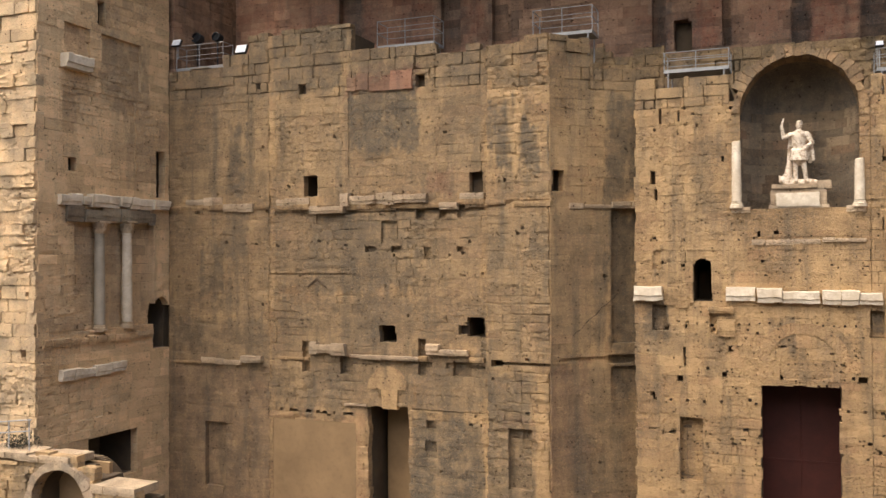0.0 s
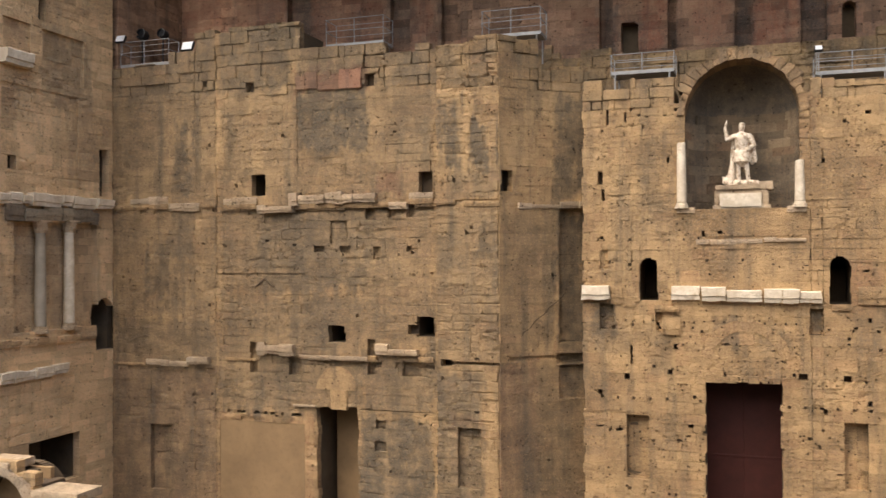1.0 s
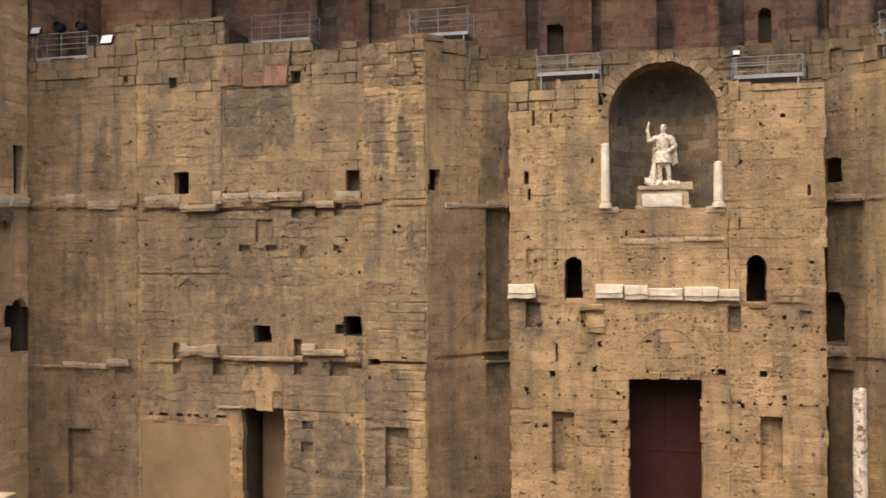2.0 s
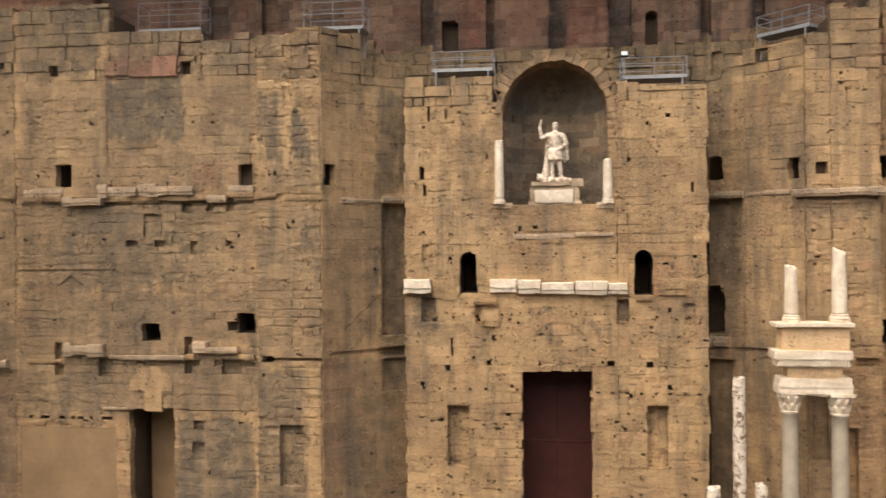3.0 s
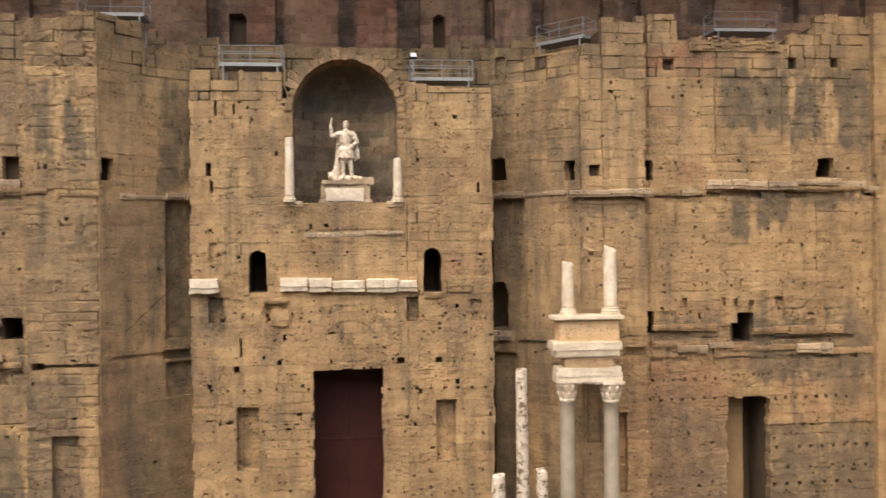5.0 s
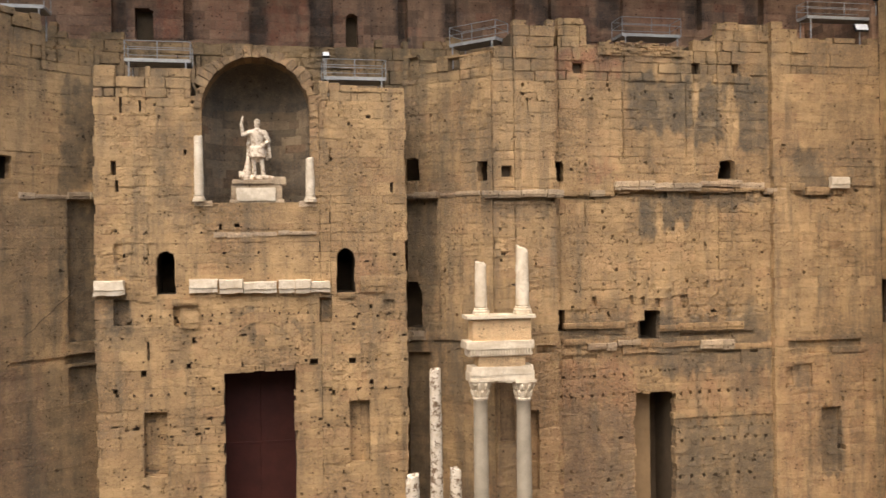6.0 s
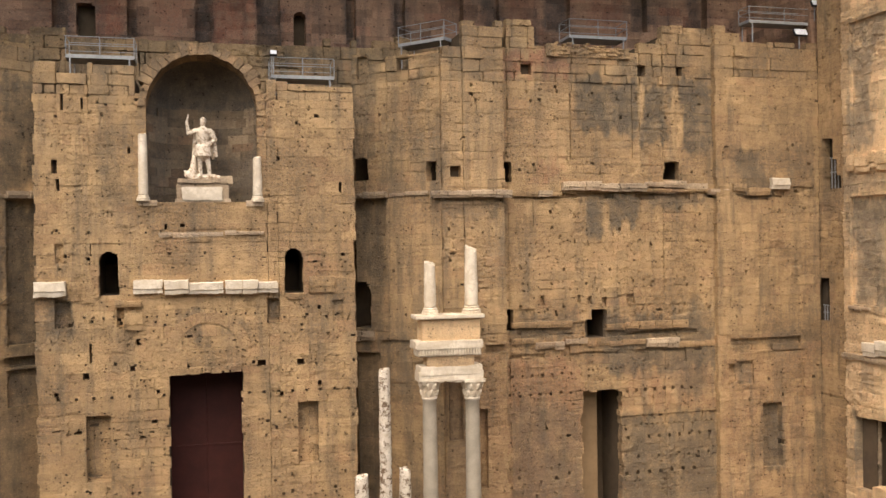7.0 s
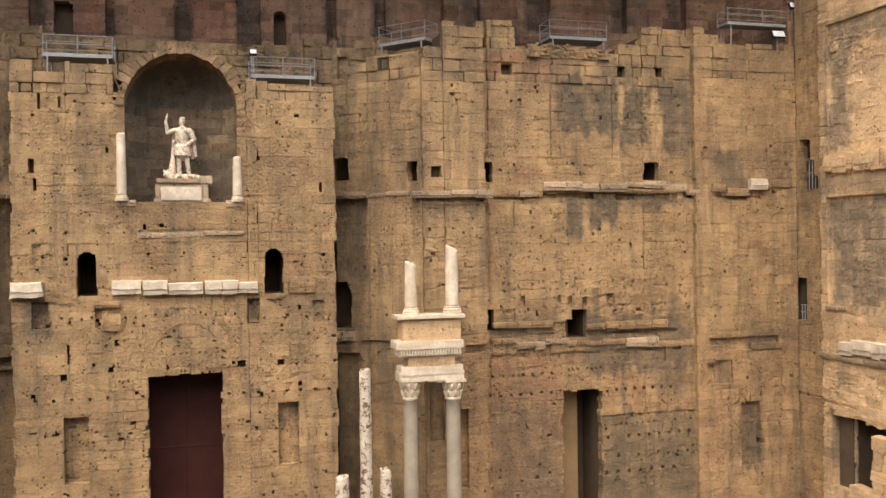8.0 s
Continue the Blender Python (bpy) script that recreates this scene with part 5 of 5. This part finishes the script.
# ---- the statue in its niche ----
def statue(x, y, z, h):
    """A pale standing figure with one arm raised, worked from tapered limbs fused into one mesh."""
    bm = bmesh.new()
    limbs = [((-0.12, 0, 0.06), 0.085, (-0.14, -0.03, 0.6), 0.105), ((-0.14, -0.03, 0.6), 0.1, (-0.12, 0, 1.15), 0.15),
             ((0.27, 0.05, 0.05), 0.08, (0.21, -0.06, 0.6), 0.1), ((0.21, -0.06, 0.6), 0.1, (0.12, 0, 1.15), 0.15),
             ((-0.14, -0.16, 0.05), 0.065, (-0.12, 0, 0.06), 0.075), ((0.34, -0.1, 0.04), 0.065, (0.27, 0.05, 0.05), 0.075),
             ((0.02, 0, 1.0), 0.31, (0, 0, 1.42), 0.24), ((0, 0, 1.42), 0.24, (0, 0, 1.9), 0.3), ((-0.2, 0, 1.98), 0.15, (0.2, 0, 1.98), 0.15),
             ((0, 0, 2.05), 0.1, (0.01, -0.02, 2.25), 0.09), ((0.01, -0.03, 2.32), 0.12, (0.02, -0.04, 2.46), 0.135),
             ((-0.3, 0, 2.0), 0.12, (-0.58, -0.06, 1.88), 0.095), ((-0.58, -0.06, 1.88), 0.09, (-0.66, -0.1, 2.36), 0.065), ((-0.66, -0.1, 2.36), 0.06, (-0.58, -0.12, 2.68), 0.035),
             ((0.3, 0, 2.0), 0.13, (0.5, 0.02, 1.62), 0.105), ((0.5, 0.02, 1.62), 0.09, (0.3, -0.2, 1.46), 0.07),
             ((0.4, 0.12, 1.95), 0.11, (0.54, 0.12, 0.95), 0.085), ((0.28, 0.22, 1.9), 0.11, (0.42, 0.22, 0.88), 0.09), ((-0.3, 0.2, 1.9), 0.1, (-0.4, 0.2, 0.95), 0.075),
             ((0.0, 0.24, 1.9), 0.12, (0.0, 0.24, 1.15), 0.1), ((-0.36, 0.14, 0.05), 0.13, (-0.36, 0.12, 0.75), 0.1), ((-0.66, 0.02, 0.1), 0.14, (-0.42, 0.08, 0.34), 0.15), ((-0.46, 0.08, 0.0), 0.2, (-0.38, 0.12, 0.85), 0.1), ((0.3, 0.15, 0.0), 0.16, (-0.5, 0.12, 0.0), 0.18), ((0.62, 0.08, -0.02), 0.14, (0.3, 0.1, 0.03), 0.15),
             ((-0.66, 0.02, 0.16), 0.09, (-0.74, -0.04, 0.26), 0.07), ((-0.26, -0.1, 1.34), 0.07, (0.3, -0.16, 1.42), 0.09), ((0.26, -0.18, 1.4), 0.07, (-0.24, 0.0, 1.62), 0.06)]
    for k in range(9):
        q = radians(200 + 140 * k / 8)
        limbs.append(((0.33 * math.cos(q), 0.33 * math.sin(q), 0.92), 0.05, (0.27 * math.cos(q), 0.27 * math.sin(q), 1.3), 0.045))
    for a, ra, c, rc in limbs:
        a, c = Vector(a), Vector(c)
        turn = (c - a).to_track_quat("Z", "Y").to_matrix().to_4x4()
        bmesh.ops.create_cone(bm, cap_ends=True, segments=14, radius1=ra, radius2=rc, depth=(c - a).length, matrix=Matrix.Translation((a + c) / 2) @ turn)
        for p, r in ((a, ra), (c, rc)):
            bmesh.ops.create_icosphere(bm, subdivisions=2, radius=r, matrix=Matrix.Translation(p))
    for v in bm.verts:
        v.co *= h / 2.6
    ob = part("statue", bm, STATUE, None, "", True)
    ob.location = (x, y, z)
    melt = ob.modifiers.new("fuse", "REMESH")
    melt.mode, melt.voxel_size, melt.use_smooth_shade = "VOXEL", 0.024, True
    soft = ob.modifiers.new("soften", "SMOOTH")
    soft.factor, soft.iterations = 0.5, 2
    tagged(ob, "pale marble statue of a standing figure with raised arm", "statue")


PED = [(-1.33, 0.75, 17.61, 18.31), (-1.17, 0.61, 18.25, 18.48), (-0.88, 0.14, 17.66, 18.17), (-1.14, 0.38, 18.49, 18.72)]
SX = (PED[0][0] + PED[0][1]) / 2 * 40.9 / 40.0
host = new("statue_pedestal")
host.location = (SX, 40.9, PED[0][2])
tagged(host, "low broken marble pedestal with pale front panel", "pedestal")
fix = Matrix.Translation(-Vector(host.location))
zb, zt = NICHE[2] - 0.01, PED[0][3]
for name, bounds, mat in (("plinth", (-1.15, 1.2, 40.45, 41.6, zb, zb + 0.18), PALE), ("dado", (-1.08, 1.12, 40.55, 41.5, zb + 0.18, zt + 0.05), PALE),
                          ("front_panel", (-0.85, 0.85, 40.4, 40.56, zb + 0.08, zt - 0.12), MARBLE), ("top_slab", (-1.02, 0.8, 40.45, 41.5, zt + 0.05, zt + 0.26), PALE),
                          ("corner_fragment", (0.75, 1.3, 40.5, 41.3, zt + 0.0, zt + 0.38), PALE)):
    ob = part(name, box_bm(SX + bounds[0], SX + bounds[1], *bounds[2:], 0.03, 0.03, 3), mat, host)
    ob.matrix_parent_inverse = fix
FOOT = zt + 0.26
statue(SX + 0.05, 40.95, FOOT + 0.08, 2.49 * 1.07)


# ---- railed service platforms on the wall tops ----
def platform(ax, ay, bx, by, z_deck, z_rail, deep=1.3, side=True):
    host = new("service_platform")
    host.location = (ax, ay, z_deck)
    tagged(host, "grey galvanised steel service platform with guard rails", "platform", "service platforms")
    a, b = Vector((ax, ay, 0)), Vector((bx, by, 0))
    t = (b - a).normalized()
    n = Vector((-t.y, t.x, 0)) * deep
    up = Vector((0, 0, 1))
    fix = Matrix.Translation(-Vector(host.location))
    made = []
    deck = box_bm(0, (b - a).length, 0, deep, z_deck - 0.16, z_deck, 0.008)
    bmesh.ops.transform(deck, matrix=Matrix.Translation(a) @ Matrix.Rotation(math.atan2(t.y, t.x), 4, "Z"), verts=deck.verts)
    made.append(part("deck", deck, STEEL, host))
    mid = (a + b) / 2
    for p in (a, mid, b, a + n, b + n):
        p = p + t * (0.03 if p is a else 0)
        made.append(part("post", tube_bm([p + up * (z_deck - 0.1), p + up * z_rail], 0.022), STEEL, host))
    for p in (a + t * 0.2, b - t * 0.2, a + n + t * 0.2, b + n - t * 0.2):
        made.append(part("leg", tube_bm([p + up * (z_deck - 1.3), p + up * (z_deck - 0.1)], 0.035), STEEL, host))
    for h in (z_rail, z_deck + (z_rail - z_deck) * 0.52):
        made.append(part("rail", tube_bm([a + n + up * h, a + up * h, b + up * h, b + n + up * h], 0.018), STEEL, host))
        made.append(part("back_rail", tube_bm([a + n + up * h, b + n + up * h], 0.015), STEEL, host))
    for ob in made:
        ob.matrix_parent_inverse = fix


for (box, y0, y1) in zip([(-30.69, -27.34, 25.39, 26.53), (-18.67, -15.76, 25.5, 26.65), (-11.07, -8.42, 25.29, 26.35)] + [(-5.43, -2.84, 23.28, 23.99), (2.55, 5.19, 22.73, 23.46), (15.89, 18.75, 24.99, 25.72)] + [(25.14, 29.05, 26.13, 26.77)],
                         (40.7, 43.0, 41.6, 41.2, 41.2, 43.0, 40.9), (40.7, 43.0, 41.6, 41.2, 41.2, 43.0, 40.9)):
    x0, x1, zd, zr = on(y0, box)
    platform(max(x0, -32.4), y0, x1, y1, zd, zr, 0.9 if y0 < 41 else 1.3)
x0, x1, zd, zr = on(42.5, [(7.97, 10.03, 24.41, 25.13)][0])
platform(x0 * 43.4 / 42.5, 43.4, x1 * 41.4 / 42.5, 41.4, zd, zr, 1.1)


def floodlight(x, y, z, tilt=25, w=0.42, h=0.3, drop=0.6, white=True):
    host = new("floodlight")
    host.location = (x, y, z)
    tagged(host, "small white floodlight on a bracket", "lamp", "floodlights")
    body = box_bm(-w / 2, w / 2, -0.06, 0.08, -h / 2, h / 2, 0.02)
    ob = part("housing", body, DARKMETAL, host)
    ob.rotation_euler = (radians(-tilt), 0, 0)
    part("glass", box_bm(-w / 2 + 0.03, w / 2 - 0.03, -0.085, -0.062, -h / 2 + 0.03, h / 2 - 0.03, 0.005), GLASSY, ob)
    part("stem", tube_bm([(0, 0.1, -drop), (0, 0.1, 0)], 0.03), STEEL, host)


for box in [(-30.79, -30.25, 26.52, 26.92), (-26.55, -25.91, 25.78, 26.29)] + [(2.51, 2.82, 23.5, 23.74)] + [(28.62, 29.1, 26.92, 27.25), (27.62, 28.33, 25.43, 25.81)]:
    x0, x1, zd, zr = on(40.5, box)
    floodlight(max((x0 + x1) / 2, -32.2), 40.5, (zd + zr) / 2, 25, x1 - x0, zr - zd, 0.9)
for box in [(-29.18, -28.62, 26.54, 27.12), (-27.92, -27.44, 26.49, 27.05)]:
    x0, x1, zd, zr = on(42.4, box)
    host = new("spotlight")
    host.location = ((x0 + x1) / 2, 42.4, (zd + zr) / 2)
    tagged(host, "round dark theatre spotlight on a stand", "lamp", "spotlights")
    r = (x1 - x0) / 2
    drum = lathe_bm([(r * 0.8, -0.25), (r, -0.2), (r, 0.2), (r * 0.85, 0.22), (r * 0.8, 0.1)], (0, 0), 18)
    bmesh.ops.rotate(drum, matrix=Matrix.Rotation(radians(80), 3, "X"), verts=drum.verts)
    part("drum", drum, DARKMETAL, host)
    part("stand", tube_bm([(0, 0, -2.0), (0, 0, 0)], 0.04), DARKMETAL, host)

# ---- ruined arch by the west wing, and fallen blocks by the east wing ----
wall_ra = Wall("wall_ruined_arch", [(-31.9, 27.0), (-23.0, 27.0)], "ruined low arch of pale stone before the west wing", OCHRE, 0.36, 1.6, 41)
ARC = [(3.42, 6.23, 6.33, 7.31)][0]
wall_ra.build(-1, [(-0.86, 3.47, 7.46), (3.47, 5.64, 7.84), (5.64, 6.51, 7.48), (6.51, 8.57, 6.8)],
              [(ARC[0], ARC[1], 0.0, ARC[3] - (ARC[1] - ARC[0]) / 2, 1.5)] + arch_cut(ARC[0], ARC[1], ARC[3] - (ARC[1] - ARC[0]) / 2, 1.5, 28),
              stain_shades=[(0, 9, 3, 12, 2, 0.9)], loose=0, parts=160, rough=0.06)
arch(wall_ra, "low_arch", (ARC[0] + ARC[1]) / 2, ARC[3] - (ARC[1] - ARC[0]) / 2, (ARC[1] - ARC[0]) / 2, (ARC[1] - ARC[0]) / 2 + 0.36, -0.3, 0.12, 13, "worn pale voussoirs of a low ruined arch", PALE)
wall_ra.ledge("coping_slab", [(0.42, 5.33, 7.5, 7.8, 0.15), (6.4, 8.52, 6.55, 6.88, 0.12)], "pale worn coping slab on the ruined arch", PALE, rough=0.05, back=1.3)
stack = new("block_stack")
stack.location = (30.2, 34.0, 0.0)
tagged(stack, "stack of rough pale stone blocks before the east wing opening", "stone blocks")
rng = random.Random(12)
z = -1.2
while z < 6.4:
    h = min(rng.uniform(0.45, 0.62), 6.55 - z)
    y, end = 32.4, (35.66 if z < 3.9 else 34.14) + rng.uniform(-0.12, 0.05)
    while y < end - 0.15:
        w = rng.uniform(0.6, 1.1) if end - y > 1.3 else end - y
        ob = part("stone_block", box_bm(29.7 + rng.uniform(0, 0.08), 30.35, y + 0.01, y + w - 0.01, z + 0.006, z + h - 0.006, 0.04, 0.05, 3), LIGHTSTONE, stack)
        ob.matrix_parent_inverse = Matrix.Translation(-Vector(stack.location))
        y += w
    z += h

# roof scar carved on the west recess wall
SCAR = [(2.35, 3.43, 14.06, 14.48)][0]
scar = new("roof_scar")
tagged(scar, "small gabled roof scar carved on the wall", "carving")
for s0, z0, s1, z1 in ((SCAR[0], SCAR[2], (SCAR[0] + SCAR[1]) / 2, SCAR[3]), ((SCAR[0] + SCAR[1]) / 2, SCAR[3], SCAR[1], SCAR[2])):
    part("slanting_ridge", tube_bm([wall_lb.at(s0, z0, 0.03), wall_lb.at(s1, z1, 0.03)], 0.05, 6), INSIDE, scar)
crack = new("wall_crack")
tagged(crack, "thin slanting crack in the concave wall", "crack")
LINE = [(1.07 + 0.273 * k, 11.75 + 0.228 * k + 0.05 * math.sin(k * 2.3)) for k in range(10)]
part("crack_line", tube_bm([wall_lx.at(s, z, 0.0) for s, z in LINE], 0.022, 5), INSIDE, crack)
DISC = [(5.68, 8.11, 8.21, 10.39)][0]
arch(wall_lb, "relieving_arch", (DISC[0] + DISC[1]) / 2, DISC[2] + 0.9, 0.78, 1.06, -0.2, 0.02, 9, "flush relieving arch above the west doorway", OCHRE, 5, 175, 0.012)


# guard bars in the openings of the east wing corner
def bars(wall, box, n, label):
    host = new("guard_rail")
    tagged(host, label, "railing")
    s0, s1, z0, z1 = box[:4]
    for k in range(n):
        s = s0 + (s1 - s0) * (k + 0.6) / n
        part("bar", tube_bm([wall.at(s, z0, -0.1), wall.at(s, z0 + (z1 - z0) * 0.75, -0.1)], 0.022, 6), STEEL, host)
    for u in (0.4, 0.75):
        part("rail", tube_bm([wall.at(s0, z0 + (z1 - z0) * u, -0.1), wall.at(s1, z0 + (z1 - z0) * u, -0.1)], 0.02, 6), STEEL, host)


bars(wall_rr, [(0.75, 1.45, 18.1, 20.2)][0], 3, "thin steel guard bars in a tall wall opening")
bars(wall_rr, [(0.1, 0.7, 11.37, 12.41)][0], 3, "thin steel guard bars in a wall opening")

RUIN = 7.76
# handrail and dry shrub on the ruined arch
rail = new("handrail")
tagged(rail, "thin grey steel handrail on the ruined arch", "railing")
for h in (0.55, 1.0):
    part("rail", tube_bm([(-31.6, 27.4, RUIN + h), (-29.0, 27.4, RUIN + h + 0.3)], 0.025), STEEL, rail)
for x in (-31.4, -30.2, -29.1):
    part("post", tube_bm([(x, 27.4, RUIN - 0.1), (x, 27.4, RUIN + 1.0 + 0.115 * (x + 31.6))], 0.03), STEEL, rail)
rng = random.Random(5)
verts, faces = [], []
for k in range(420):
    c = Vector((rng.gauss(-30.2, 0.42), rng.gauss(27.9, 0.25), RUIN + abs(rng.gauss(0.15, 0.25))))
    d1, d2 = Vector((rng.gauss(0, 1), rng.gauss(0, 1), rng.gauss(0, 1))).normalized() * 0.09, Vector((rng.gauss(0, 1), rng.gauss(0, 1), rng.gauss(0, 1))).normalized() * 0.03
    n = len(verts)
    verts += [c - d1, c + d2, c + d1, c - d2]
    faces.append((n, n + 1, n + 2, n + 3))
SHRUB = plain("dry_leaf", (0.07, 0.06, 0.035), (0.05, 0.045, 0.03), 4.0, 0.8)
tagged(part("dry_shrub", (verts, faces), SHRUB), "low dark dry shrub on top of the ruin", "shrub")

# rendered inner walls seen through the side doorways, narrowed to paint the lit half
for wall, box, deep in ((wall_lb, [(6.07, 7.34, 0, 8.11)][0], -1.9), (wall_rb, [(4.27, 5.37, 0, 8.22)][0], -1.0)):
    p, q = wall.at(box[0] - 0.1, 0, deep), wall.at(box[1], 0, -2.4)
    ob = part("inner_wall", box_bm(p.x, q.x, p.y, q.y, 0.0, box[3] + 0.2, 0.02), PLASTER)
    tagged(ob, "smooth ochre inner wall behind the side doorway", "wall", kind="structure")

vault = wall_ra.at((ARC[0] + ARC[1]) / 2, 0, -1.25)
tagged(part("arch_backing", box_bm(vault.x - 1.3, vault.x + 1.3, vault.y, vault.y + 0.2, 0, ARC[3] + 0.1, 0.01), PLASTER), "dull ochre masonry inside the ruined arch", "wall", kind="structure")

# smooth rendered panel, tympanum and keystone by the west doorway
PANEL = [(0.25, 5.12, 0, 7.23)][0]
q0, q1 = wall_lb.at(PANEL[0] - 0.02, 0, -0.03), wall_lb.at(PANEL[1] + 0.02, 0, -0.2)
tagged(part("rendered_panel", box_bm(q0.x, q1.x, q0.y, q1.y, 0.0, PANEL[3] + 0.02, 0.004, 0.012, 8), PLASTER), "smooth ochre rendered panel beside the west doorway", "wall panel", kind="structure")
TYM = [(5.78, 7.9, 9.03, 9.91)][0]
tc, tr = (TYM[0] + TYM[1]) / 2, (TYM[1] - TYM[0]) / 2
ring = [(tc - tr * math.cos(math.pi * k / 20), TYM[2] + tr * math.sin(math.pi * k / 20)) for k in range(21)]
verts = [wall_lb.at(s, z, 0.05) for s, z in ring] + [wall_lb.at(s, z, -0.2) for s, z in ring]
faces = [tuple(range(21)), tuple(range(41, 20, -1))] + [(k, 21 + k, 22 + k, k + 1) for k in range(20)] + [(20, 41, 21, 0)]
host = new("tympanum")
tagged(host, "smooth half-round tympanum with a hanging keystone over the doorway", "tympanum")
part("half_round_slab", (verts, faces), OCHRE, host)
KEY = [(6.56, 7.44, 8.06, 9.02)][0]
q0, q1 = wall_lb.at(KEY[0], 0, 0.07), wall_lb.at(KEY[1], 0, -0.2)
part("keystone", box_bm(q0.x, q1.x, q0.y, q1.y, KEY[2], KEY[3], 0.02, 0.03, 3), OCHRE, host)
